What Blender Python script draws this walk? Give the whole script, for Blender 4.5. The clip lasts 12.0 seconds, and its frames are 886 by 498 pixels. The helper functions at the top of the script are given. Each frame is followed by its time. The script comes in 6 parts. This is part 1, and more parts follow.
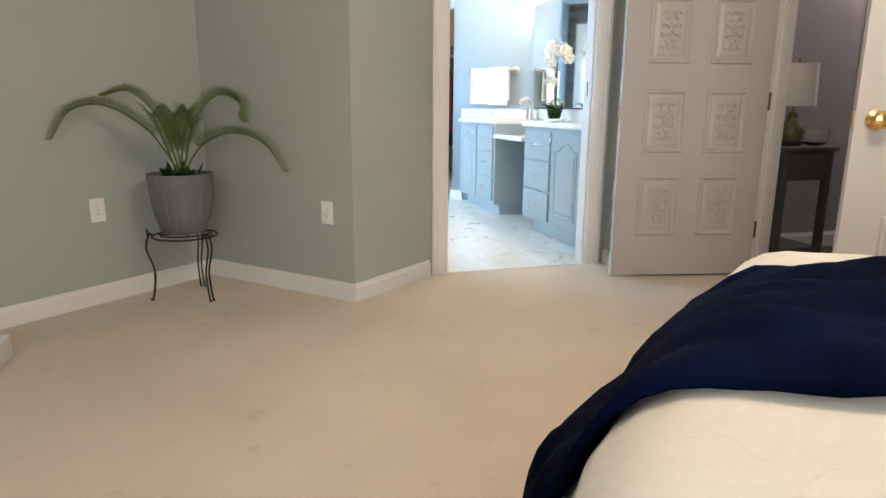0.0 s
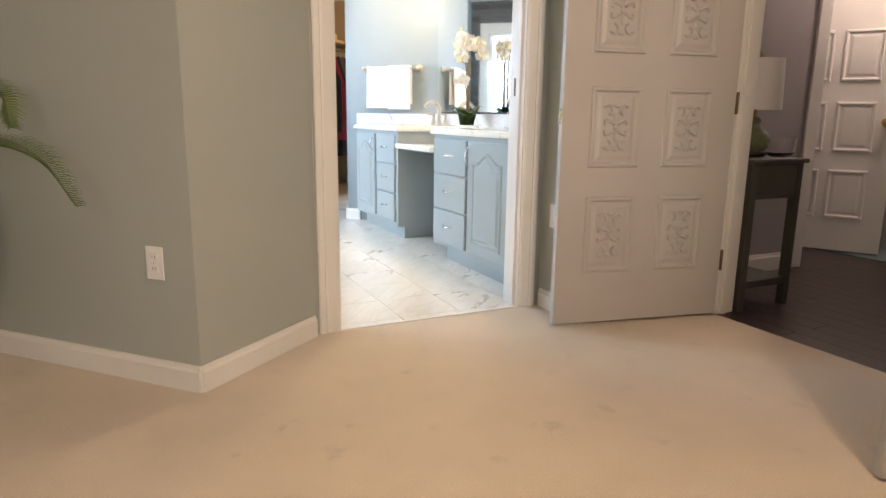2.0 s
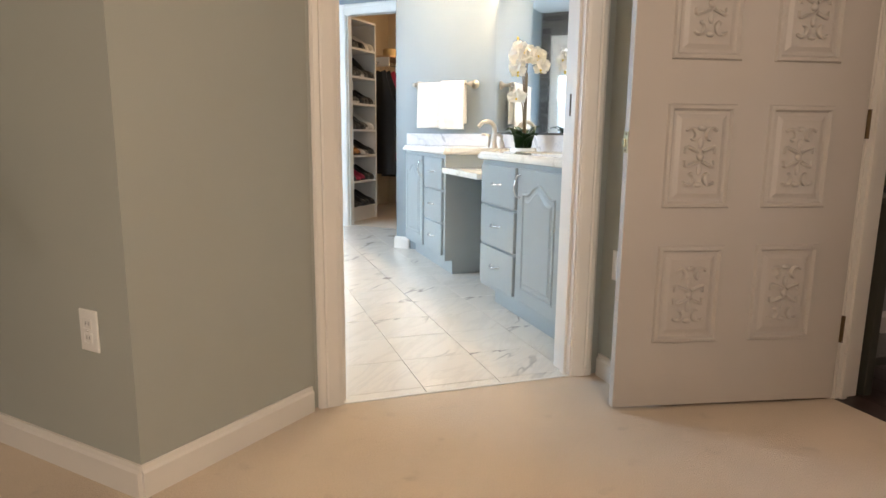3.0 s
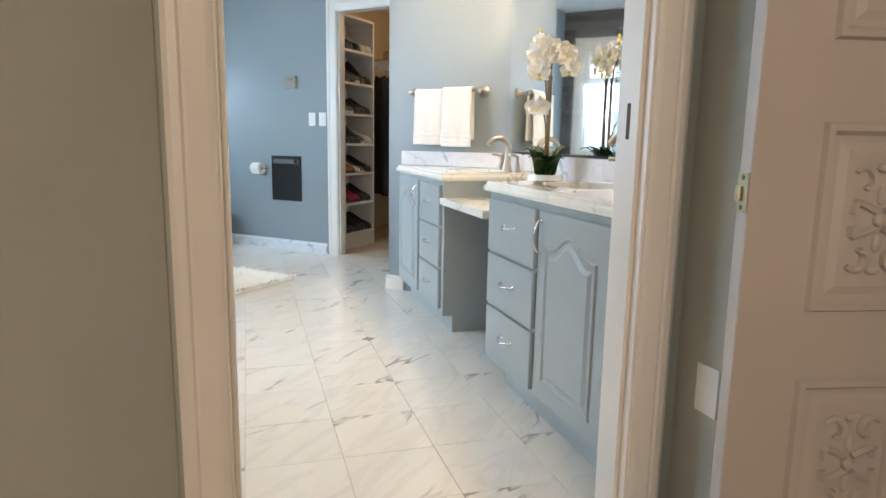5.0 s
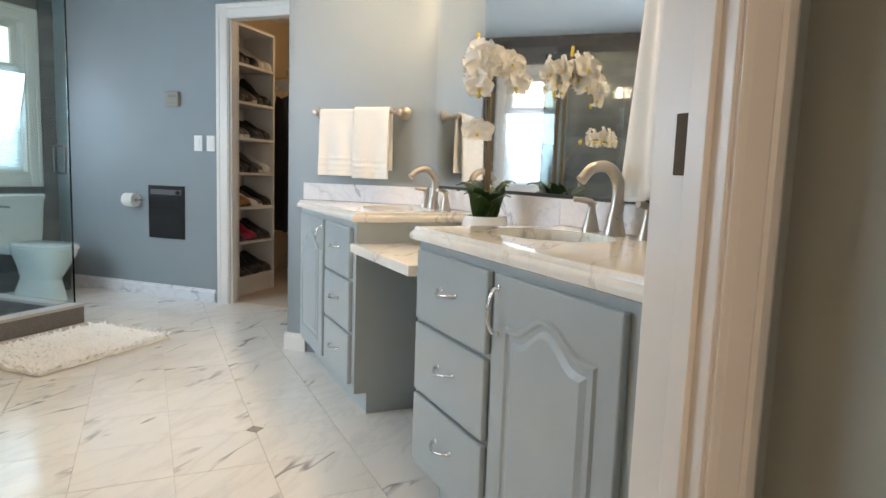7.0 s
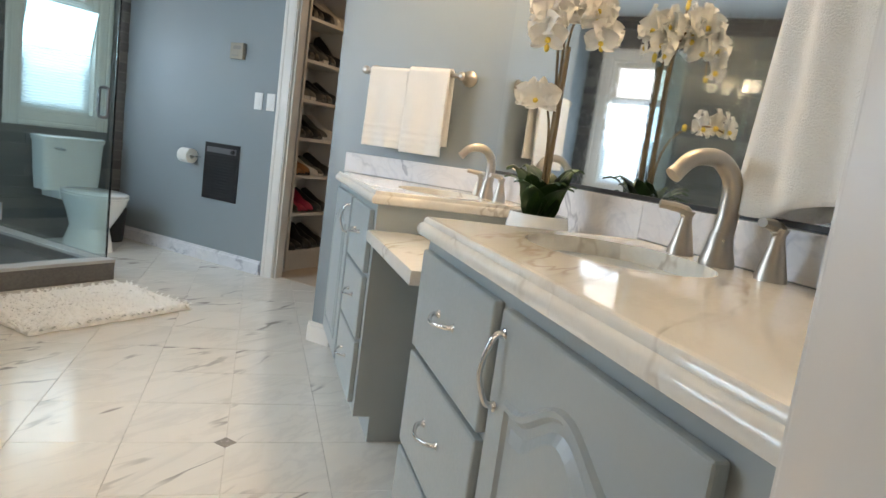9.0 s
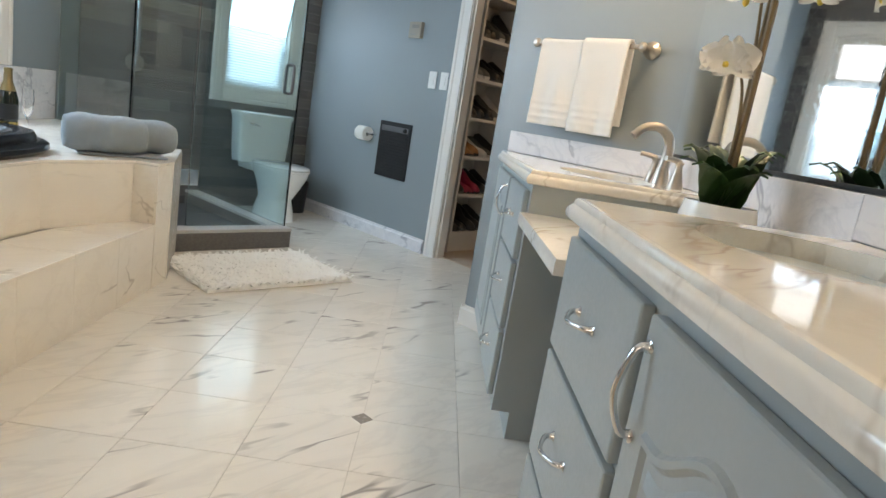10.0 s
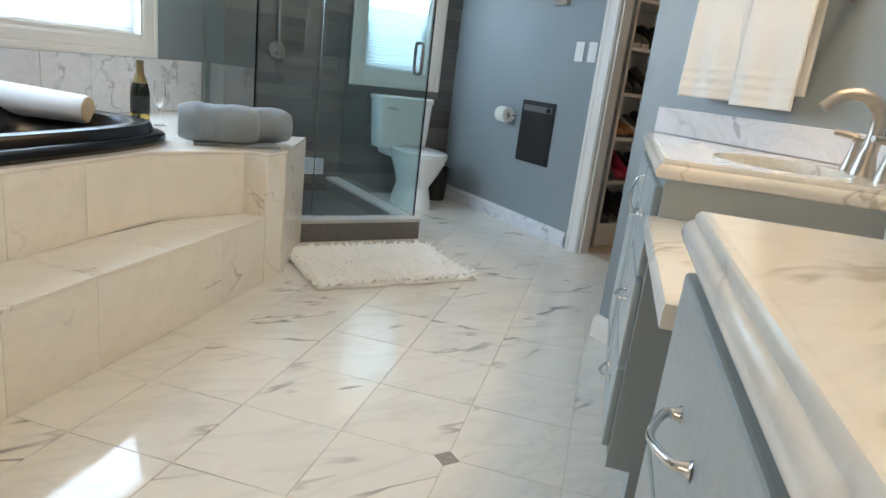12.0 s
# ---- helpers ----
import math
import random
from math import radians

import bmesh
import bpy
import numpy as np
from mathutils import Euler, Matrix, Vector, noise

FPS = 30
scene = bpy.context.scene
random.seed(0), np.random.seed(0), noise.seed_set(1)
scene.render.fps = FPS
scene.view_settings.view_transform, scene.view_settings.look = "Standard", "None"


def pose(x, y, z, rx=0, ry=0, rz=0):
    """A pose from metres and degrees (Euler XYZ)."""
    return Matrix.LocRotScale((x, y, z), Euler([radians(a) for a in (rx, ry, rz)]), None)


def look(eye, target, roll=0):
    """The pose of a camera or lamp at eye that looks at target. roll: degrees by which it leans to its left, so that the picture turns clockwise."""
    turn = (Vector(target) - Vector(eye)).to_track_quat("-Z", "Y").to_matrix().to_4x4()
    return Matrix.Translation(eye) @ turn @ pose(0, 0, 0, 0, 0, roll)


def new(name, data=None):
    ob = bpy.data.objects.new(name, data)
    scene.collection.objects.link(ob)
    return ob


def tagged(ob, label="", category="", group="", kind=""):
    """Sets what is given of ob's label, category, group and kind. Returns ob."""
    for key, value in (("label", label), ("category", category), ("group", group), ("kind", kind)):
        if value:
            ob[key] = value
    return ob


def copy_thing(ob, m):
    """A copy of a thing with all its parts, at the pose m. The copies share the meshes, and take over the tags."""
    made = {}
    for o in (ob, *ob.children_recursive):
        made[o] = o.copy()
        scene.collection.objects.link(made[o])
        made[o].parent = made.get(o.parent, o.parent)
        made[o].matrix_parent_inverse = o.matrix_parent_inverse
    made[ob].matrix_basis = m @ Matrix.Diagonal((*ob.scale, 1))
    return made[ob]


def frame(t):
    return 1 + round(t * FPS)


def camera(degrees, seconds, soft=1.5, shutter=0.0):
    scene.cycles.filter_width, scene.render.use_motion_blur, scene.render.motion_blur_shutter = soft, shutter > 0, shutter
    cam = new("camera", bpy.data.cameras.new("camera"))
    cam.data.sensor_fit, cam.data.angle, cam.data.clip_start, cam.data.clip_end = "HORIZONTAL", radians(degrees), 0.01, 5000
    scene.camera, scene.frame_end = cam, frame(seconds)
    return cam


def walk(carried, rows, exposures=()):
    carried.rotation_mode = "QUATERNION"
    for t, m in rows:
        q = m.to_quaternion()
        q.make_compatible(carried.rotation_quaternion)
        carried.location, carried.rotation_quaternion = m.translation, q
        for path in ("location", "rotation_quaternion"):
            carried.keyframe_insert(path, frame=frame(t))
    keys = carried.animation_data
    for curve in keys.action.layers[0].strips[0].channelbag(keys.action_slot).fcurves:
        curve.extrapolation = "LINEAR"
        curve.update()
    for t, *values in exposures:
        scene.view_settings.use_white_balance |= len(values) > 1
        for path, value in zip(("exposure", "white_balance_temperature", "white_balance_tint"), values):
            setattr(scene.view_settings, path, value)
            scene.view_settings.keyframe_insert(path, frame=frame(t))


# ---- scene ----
cam = camera(69.6, 12.0)
PATH = [
    (0, (-0.033, 0.19, 0.968), (0.524, 2.061, 0.536), 0.5),
    (0.5, (0.015, 0.407, 0.963), (0.674, 2.259, 0.594), 0.7),
    (1, (0.108, 0.621, 0.976), (0.822, 2.457, 0.629), 1.0),
    (1.5, (0.168, 0.864, 0.963), (0.981, 2.646, 0.56), 1.5),
    (2, (0.286, 1.092, 0.944), (1.131, 2.858, 0.537), 0.7),
    (2.5, (0.532, 1.305, 0.957), (1.259, 3.119, 0.532), 1.3),
    (3, (0.688, 1.562, 0.978), (1.316, 3.426, 0.617), 0.6),
    (3.5, (0.797, 1.849, 1.008), (1.402, 3.731, 0.707), 0.2),
    (5.5, (1.125, 2.642, 1.034), (1.703, 4.526, 0.694), 1.1),
    (6, (1.123, 2.823, 1.034), (1.887, 4.646, 0.727), 1.2),
    (6.5, (1.188, 2.987, 1.019), (1.989, 4.797, 0.732), 1.1),
    (7, (1.299, 3.15, 1.035), (2.142, 4.949, 0.803), 2.0),
    (9, (1.699, 3.627, 1.012), (2.276, 5.52, 0.722), 7.8),
    (9.5, (1.78, 3.717, 0.998), (2.057, 5.666, 0.646), 8.5),
    (10, (1.793, 3.774, 0.986), (1.849, 5.731, 0.578), 9.2),
    (10.5, (1.796, 3.845, 0.979), (1.552, 5.782, 0.544), 8.6),
    (11, (1.849, 3.946, 0.98), (1.395, 5.831, 0.491), 6.8),
    (11.5, (1.889, 4.058, 0.985), (1.417, 5.926, 0.447), 6.7),
    (12, (1.952, 4.187, 0.997), (1.504, 6.061, 0.462), 6.9),
]
# the clip's camera opens up in the bedroom and closes down in the brighter bathroom
EXPOSURES = [(0, 0.15, 5600, 10), (0.6, 0.21, 6300, 14), (1.5, 0.15, 6600, 18), (2.5, 0.06, 6600, 15), (3.0, -0.09, 6750, 17), (3.6, -0.27, 6750, 17), (5.5, -0.42, 6800, 16), (6.0, -0.47, 6950, 16), (7.0, -0.66, 7300, 19), (9.0, -0.84, 7350, 18), (10.0, -0.86, 7150, 17), (11.5, -0.86, 7100, 17), (12.0, -0.91, 6850, 15)]
walk(cam, [(t, look(eye, target, roll)) for t, eye, target, roll in PATH], EXPOSURES)

# ------------------------------------------------------------------ light
world = bpy.data.worlds.new("world")
scene.world = world
world.use_nodes = True
wn = world.node_tree
sky = wn.nodes.new("ShaderNodeTexSky")
sky.sky_type, sky.sun_disc, sky.sun_elevation, sky.sun_rotation = "NISHITA", False, radians(40), radians(250)
wn.nodes["Background"].inputs["Strength"].default_value = 0.1
wn.links.new(sky.outputs["Color"], wn.nodes["Background"].inputs["Color"])


def area_lamp(name, m, sx, sy, watts, colour):
    data = bpy.data.lights.new(name, "AREA")
    data.shape, data.size, data.size_y, data.energy, data.color = "RECTANGLE", sx, sy, watts, colour
    ob = new(name, data)
    ob.matrix_world = m
    return ob


def point_lamp(name, place, watts, colour, radius=0.05):
    data = bpy.data.lights.new(name, "POINT")
    data.energy, data.color, data.shadow_soft_size = watts, colour, radius
    ob = new(name, data)
    ob.location = place
    return ob


DAY = (0.56, 0.78, 1.0)
WARM = (1.0, 0.76, 0.52)
area_lamp("window_light_tub", pose(-0.631, 8.10, 0, 0, 0, -90) @ pose(1.675, -0.063, 1.42, 78), 1.66, 0.80, 80, DAY)
area_lamp("window_light_toilet", pose(0.634, 9.365, 0, 0, 0, -135) @ pose(0.518, -0.063, 1.33, 76), 0.50, 0.76, 7.5, DAY)
# added fill from the unseen south side, brightens the bedroom
area_lamp("bedroom_window_light", look((-0.6, -2.22, 1.5), (0.6, 2.5, 1.0)), 2.2, 1.4, 66, (1.0, 0.92, 0.82))
point_lamp("bedroom_lamp_light", (1.2, 0.9, 2.22), 66, WARM, 0.14)
for ly, watts in ((4.78, 84), (5.90, 165)):
    point_lamp("vanity_lamp_light", (2.53, ly - 0.02, 2.13), watts, (1.0, 0.76, 0.48), 0.06)
# added fill without a fixture, brightens the hall and its far door
point_lamp("hall_lamp_light", (4.75, 3.5, 2.3), 38, (1.0, 0.80, 0.68), 0.1)
point_lamp("closet_lamp_light", (2.95, 8.55, 2.2), 13, (1.0, 0.72, 0.42), 0.08)

# ------------------------------------------------------------------ materials
def material(name, rough=0.6, metal=0.0):
    m = bpy.data.materials.new(name)
    m.use_nodes = True
    b = m.node_tree.nodes["Principled BSDF"]
    b.inputs["Roughness"].default_value, b.inputs["Metallic"].default_value = rough, metal
    return m, m.node_tree, b


def place_of(t, scale=(1, 1, 1), obj=True):
    c = t.nodes.new("ShaderNodeTexCoord")
    k = t.nodes.new("ShaderNodeMapping")
    k.inputs["Scale"].default_value = scale
    t.links.new(c.outputs["Object" if obj else "Generated"], k.inputs["Vector"])
    return k.outputs["Vector"]


def noisy(t, vec, scale, detail=3.0, rough=0.55, distort=0.0):
    n = t.nodes.new("ShaderNodeTexNoise")
    n.inputs["Scale"].default_value, n.inputs["Detail"].default_value = scale, detail
    n.inputs["Roughness"].default_value, n.inputs["Distortion"].default_value = rough, distort
    t.links.new(vec, n.inputs["Vector"])
    return n.outputs["Fac"]


def ramp(t, fac, stops):
    r = t.nodes.new("ShaderNodeValToRGB")
    e = r.color_ramp.elements
    while len(e) < len(stops):
        e.new(0.5)
    for k, (p, c) in zip(e, stops):
        k.position, k.color = p, (*c, 1)
    t.links.new(fac, r.inputs["Fac"])
    return r.outputs["Color"]


def mixed(t, a, b, fac, kind="MIX"):
    m = t.nodes.new("ShaderNodeMix")
    m.data_type, m.blend_type = "RGBA", kind
    for s, v in ((6, a), (7, b), (0, fac)):
        if isinstance(v, (int, float)):
            m.inputs[s].default_value = v
        elif isinstance(v, tuple):
            m.inputs[s].default_value = (*v, 1)
        else:
            t.links.new(v, m.inputs[s])
    return m.outputs[2]


def bumped(t, b, height, strength=0.2, distance=0.01):
    k = t.nodes.new("ShaderNodeBump")
    k.inputs["Strength"].default_value, k.inputs["Distance"].default_value = strength, distance
    t.links.new(height, k.inputs["Height"])
    t.links.new(k.outputs["Normal"], b.inputs["Normal"])


def plain(name, colour, rough=0.5, metal=0.0, vary=0.06, grain=60.0, bump=0.05, blotch=3.0):
    """Paint, plastic or metal with a slight unevenness at two scales."""
    m, t, b = material(name, rough, metal)
    v = place_of(t)
    big = noisy(t, v, blotch, 2)
    dark, light = tuple(c * (1 - vary) for c in colour), tuple(min(1, c * (1 + vary)) for c in colour)
    t.links.new(ramp(t, big, [(0.3, dark), (0.7, light)]), b.inputs["Base Color"])
    fine = noisy(t, v, grain, 3)
    r = ramp(t, fine, [(0.3, (max(0, rough - 0.06),) * 3), (0.7, (min(1, rough + 0.06),) * 3)])
    t.links.new(r, b.inputs["Roughness"])
    if bump:
        bumped(t, b, fine, bump, 0.004)
    return m


def marble(name, base, vein, scale=1.0, rough=0.12, gate_at=0.51, cloud=0.94, width=1.0, fine=0.13):
    m, t, b = material(name, rough)
    v = place_of(t, (scale, scale, scale))
    info = t.nodes.new("ShaderNodeObjectInfo")
    comb = t.nodes.new("ShaderNodeVectorMath")
    comb.operation = "SCALE"
    comb.inputs[0].default_value = (37.0, 19.0, 11.0)
    t.links.new(info.outputs["Random"], comb.inputs["Scale"])
    add = t.nodes.new("ShaderNodeVectorMath")
    t.links.new(v, add.inputs[0])
    t.links.new(comb.outputs["Vector"], add.inputs[1])
    v = add.outputs["Vector"]
    turn, pull_ = t.nodes.new("ShaderNodeMapping"), t.nodes.new("ShaderNodeMapping")
    turn.inputs["Rotation"].default_value = (radians(18), radians(24), radians(-38))
    pull_.inputs["Scale"].default_value = (0.30, 1.3, 1.3)
    t.links.new(v, turn.inputs["Vector"])
    t.links.new(turn.outputs["Vector"], pull_.inputs["Vector"])
    s = pull_.outputs["Vector"]
    soft = noisy(t, s, 2.2, 4, 0.6, 0.4)
    ground = ramp(t, soft, [(0.3, tuple(c * cloud for c in base)), (0.65, base)])
    # thin veins where a drawn-out noise crosses its middle, thick and thin by turns
    w = noisy(t, s, 1.3, 4.0, 0.55, 0.3)
    line = ramp(t, w, [(0.5 - 0.016 * width, (0, 0, 0)), (0.498, (1, 1, 1)), (0.502, (1, 1, 1)), (0.5 + 0.024 * width, (0, 0, 0))])
    gate = ramp(t, noisy(t, v, 1.7, 2), [(gate_at, (0, 0, 0)), (gate_at + 0.14, (0.9, 0.9, 0.9))])
    both = mixed(t, line, gate, 1.0, "MULTIPLY")
    w2 = noisy(t, s, 2.6, 5, 0.6, 0.7)
    line2 = ramp(t, w2, [(0.46, (0, 0, 0)), (0.5, (fine,) * 3), (0.55, (0, 0, 0))])
    col = mixed(t, ground, vein, both)
    col = mixed(t, col, tuple(c * 1.2 for c in vein), line2)
    t.links.new(col, b.inputs["Base Color"])
    fine = noisy(t, v, 25, 3)
    t.links.new(ramp(t, fine, [(0.3, (rough * 0.8,) * 3), (0.75, (rough * 1.5,) * 3)]), b.inputs["Roughness"])
    bumped(t, b, noisy(t, v, 3.5, 2), 0.03, 0.01)
    return m


def cloth(name, colour, scale=220.0, vary=0.08, bump=0.6, rough=0.95, sheen=0.3, folds=0.0):
    m, t, b = material(name, rough)
    v = place_of(t)
    big = noisy(t, v, 5, 3)
    t.links.new(ramp(t, big, [(0.3, tuple(c * (1 - vary) for c in colour)), (0.7, tuple(min(1, c * (1 + vary)) for c in colour))]), b.inputs["Base Color"])
    b.inputs["Sheen Weight"].default_value = sheen
    bumped(t, b, noisy(t, v, scale, 2), bump, 0.004)
    return m


def tile_strips(name):
    """Grey wood-look wall tile: each piece its own shade, with long grain."""
    m, t, b = material(name, 0.35)
    info = t.nodes.new("ShaderNodeObjectInfo")
    v = place_of(t, (3, 40, 40))
    tone = ramp(t, info.outputs["Random"], [(0.0, (0.085, 0.083, 0.080)), (0.5, (0.112, 0.109, 0.105)), (0.85, (0.138, 0.132, 0.126)), (1.0, (0.19, 0.18, 0.167))])
    grain = ramp(t, noisy(t, v, 2.0, 4), [(0.3, (0.72, 0.72, 0.72)), (0.7, (1, 1, 1))])
    t.links.new(mixed(t, tone, grain, 1.0, "MULTIPLY"), b.inputs["Base Color"])
    bumped(t, b, noisy(t, v, 3.0, 3), 0.15, 0.004)
    return m


def carpet_material(name, colour):
    m, t, b = material(name, 1.0)
    v = place_of(t)
    big = ramp(t, noisy(t, v, 1.3, 4, 0.6), [(0.3, tuple(c * 0.88 for c in colour)), (0.7, tuple(c * 1.05 for c in colour))])
    tuft = noisy(t, v, 260, 2)
    spot = ramp(t, noisy(t, v, 9, 2), [(0.26, (0.86, 0.86, 0.86)), (0.36, (1, 1, 1))])
    col = mixed(t, big, ramp(t, tuft, [(0.3, (0.78, 0.78, 0.78)), (0.7, (1.08, 1.08, 1.08))]), 1.0, "MULTIPLY")
    t.links.new(mixed(t, col, spot, 1.0, "MULTIPLY"), b.inputs["Base Color"])
    b.inputs["Sheen Weight"].default_value = 0.25
    bumped(t, b, tuft, 0.7, 0.006)
    return m


def wood(name, dark, light, rough=0.35, along="y"):
    m, t, b = material(name, rough)
    info = t.nodes.new("ShaderNodeObjectInfo")
    v = place_of(t, (30, 2, 30) if along == "y" else (2, 30, 30))
    g = noisy(t, v, 1.5, 5, 0.6, 0.8)
    col = ramp(t, g, [(0.3, dark), (0.7, light)])
    tone = ramp(t, info.outputs["Random"], [(0.0, (0.75, 0.75, 0.75)), (1.0, (1.1, 1.1, 1.1))])
    t.links.new(mixed(t, col, tone, 1.0, "MULTIPLY"), b.inputs["Base Color"])
    bumped(t, b, g, 0.1, 0.003)
    return m


def glowing(name, colour, strength):
    m, t, b = material(name, 0.4)
    b.inputs["Base Color"].default_value = (*colour, 1)
    b.inputs["Emission Color"].default_value = (*colour, 1)
    b.inputs["Emission Strength"].default_value = strength
    return m


def glass_material(name, tint, rough=0.0):
    m, t, b = material(name, rough)
    b.inputs["Base Color"].default_value = (*tint, 1)
    b.inputs["Transmission Weight"].default_value = 1.0
    b.inputs["IOR"].default_value = 1.45
    return m


M_WALL = plain("sage grey wall paint", (0.385, 0.40, 0.36), 0.75, vary=0.03, grain=180, bump=0.08, blotch=1.2)
M_BATH = plain("pale blue grey wall paint", (0.245, 0.285, 0.300), 0.42, vary=0.025, grain=180, bump=0.06, blotch=1.2)
M_HALL = plain("mauve grey wall paint", (0.36, 0.33, 0.33), 0.75, vary=0.03, grain=180, bump=0.06)
M_CEIL = plain("ceiling white", (0.72, 0.73, 0.72), 0.9, vary=0.02, grain=150, bump=0.15)
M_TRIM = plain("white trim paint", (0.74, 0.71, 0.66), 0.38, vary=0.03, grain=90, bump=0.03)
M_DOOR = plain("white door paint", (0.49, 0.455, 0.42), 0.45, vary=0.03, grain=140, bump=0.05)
M_CARPET = carpet_material("beige carpet", (0.67, 0.55, 0.42))
M_CLOSETCARPET = carpet_material("tan carpet", (0.55, 0.42, 0.29))
M_MARBLE = marble("white floor marble", (0.84, 0.80, 0.725), (0.27, 0.25, 0.23), 1.6, 0.06, 0.49, 0.94, 0.6)
M_MARBLE_TUB = marble("cream tub marble", (0.86, 0.81, 0.72), (0.50, 0.44, 0.37), 1.7, 0.13, 0.53, 0.95, 0.55)
M_COUNTER = marble("veined counter marble", (0.82, 0.785, 0.71), (0.53, 0.47, 0.39), 2.8, 0.06, 0.42, 0.94, 1.0, 0.16)
M_SPLASH = marble("grey veined splash marble", (0.76, 0.76, 0.78), (0.40, 0.41, 0.45), 2.6, 0.12, 0.44, 0.90, 1.2, 0.25)
M_GROUT = plain("pale grout", (0.72, 0.70, 0.66), 0.8)
M_FLOORGROUT = plain("beige floor grout", (0.66, 0.62, 0.55), 0.8)
M_GROUT_DARK = plain("dark grout", (0.16, 0.155, 0.15), 0.9)
M_DIAMOND = plain("taupe stone inset", (0.33, 0.30, 0.26), 0.25, vary=0.12)
M_CAB = plain("blue grey cabinet paint", (0.34, 0.385, 0.39), 0.36, vary=0.04, grain=120, bump=0.04)
# cabinet paint with shade put into the colour, for beneath the shelf
M_CAB_SHADED = plain("cabinet paint darkened as shade", (0.10, 0.12, 0.125), 0.7)
M_NICKEL = plain("brushed nickel", (0.47, 0.42, 0.36), 0.33, 1.0, vary=0.02, grain=30, bump=0.0)
M_CHROME = plain("polished steel", (0.72, 0.72, 0.72), 0.12, 1.0, vary=0.02, grain=20, bump=0.0)
M_BRASS = plain("polished brass", (0.83, 0.55, 0.18), 0.18, 1.0, vary=0.05, bump=0.0)
M_BRONZE = plain("dark bronze strike", (0.16, 0.11, 0.06), 0.4, 1.0)
M_STRIKE = plain("dark brown bronze", (0.075, 0.045, 0.014), 0.7, 0.0, vary=0.3)
M_PORCELAIN = plain("white porcelain", (0.78, 0.79, 0.77), 0.1, vary=0.02, bump=0.0)
M_MIRROR = plain("silvered mirror", (0.9, 0.92, 0.92), 0.008, 1.0, vary=0.0, bump=0.0)
M_GLASS = glass_material("clear green-edged glass", (0.79, 0.90, 0.90))
M_CLEAR = glass_material("clear glass", (1.0, 1.0, 1.0))
M_STRIP = tile_strips("grey wood-look tile")
M_SHFLOOR = plain("charcoal shower mosaic", (0.055, 0.06, 0.065), 0.5, vary=0.2, grain=70, bump=0.3, blotch=30)
M_BLACKTUB = plain("glossy black acrylic", (0.006, 0.007, 0.010), 0.2, vary=0.1, bump=0.0)
M_BLACK = plain("black enamel", (0.014, 0.014, 0.015), 0.4, vary=0.15)
M_DARKWOOD = wood("dark espresso floorboards", (0.020, 0.011, 0.008), (0.05, 0.028, 0.02), 0.32)
M_TABLE = plain("olive grey painted wood", (0.075, 0.075, 0.06), 0.45, vary=0.1)
M_TOWEL = cloth("white terry cotton", (0.82, 0.80, 0.75), 320, 0.03, 0.9)
M_GREYTOWEL = cloth("slate grey terry cotton", (0.23, 0.275, 0.305), 320, 0.10, 1.0)
M_RUG = cloth("cream shag", (0.97, 0.955, 0.91), 160, 0.05, 0.15)
M_QUILT = cloth("ivory quilted cotton", (0.66, 0.61, 0.51), 200, 0.03, 0.5)
qt = M_QUILT.node_tree
qv = place_of(qt, (1, 1, 0.6))
qa, qb = qt.nodes.new("ShaderNodeTexWave"), qt.nodes.new("ShaderNodeTexWave")
for q, turn in ((qa, 45), (qb, -45)):
    k = qt.nodes.new("ShaderNodeMapping")
    k.inputs["Rotation"].default_value = (0, 0, radians(turn))
    qt.links.new(qv, k.inputs["Vector"])
    qt.links.new(k.outputs["Vector"], q.inputs["Vector"])
    q.inputs["Scale"].default_value, q.inputs["Distortion"].default_value = 4.6, 8.0
    q.inputs["Detail Scale"].default_value = 2.0
ridge = [(0.72, (0, 0, 0)), (0.95, (1, 1, 1))]
hq = mixed(qt, ramp(qt, qa.outputs["Color"], ridge), ramp(qt, qb.outputs["Color"], ridge), 1.0, "LIGHTEN")
hq = mixed(qt, hq, noisy(qt, qv, 120, 2), 0.1)
bumped(qt, qt.nodes["Principled BSDF"], hq, 0.16, 0.006)
M_NAVY = cloth("navy velvet", (0.0022, 0.0040, 0.018), 90, 0.6, 0.6, 0.85, 0.0)
M_NAVY.node_tree.nodes["Principled BSDF"].inputs["Specular IOR Level"].default_value = 0.03
M_PLATE = plain("white plastic plate", (0.78, 0.77, 0.74), 0.35, vary=0.02, bump=0.0)
M_SHADE = glowing("lit opal glass", (1.0, 0.84, 0.60), 20.0)
M_SKYCARD = glowing("bright overcast outdoors", (0.86, 0.95, 1.0), 3.4)

m, t, b = material("translucent white cellular shade", 0.9)
b.inputs["Base Color"].default_value = (0.86, 0.9, 0.92, 1)
tr = t.nodes.new("ShaderNodeBsdfTranslucent")
tr.inputs["Color"].default_value = (0.80, 0.90, 0.96, 1)
mx = t.nodes.new("ShaderNodeMixShader")
mx.inputs["Fac"].default_value = 0.75
t.links.new(b.outputs["BSDF"], mx.inputs[1])
t.links.new(tr.outputs["BSDF"], mx.inputs[2])
t.links.new(mx.outputs["Shader"], t.nodes["Material Output"].inputs["Surface"])
M_BLIND = m

# ------------------------------------------------------------------ mesh helpers
BEDROOM, BATH = Matrix.Identity(4), Matrix.Translation((-0.031, -0.020, 0))
ORIGIN = [BEDROOM]  # the origin of the block of rooms being built


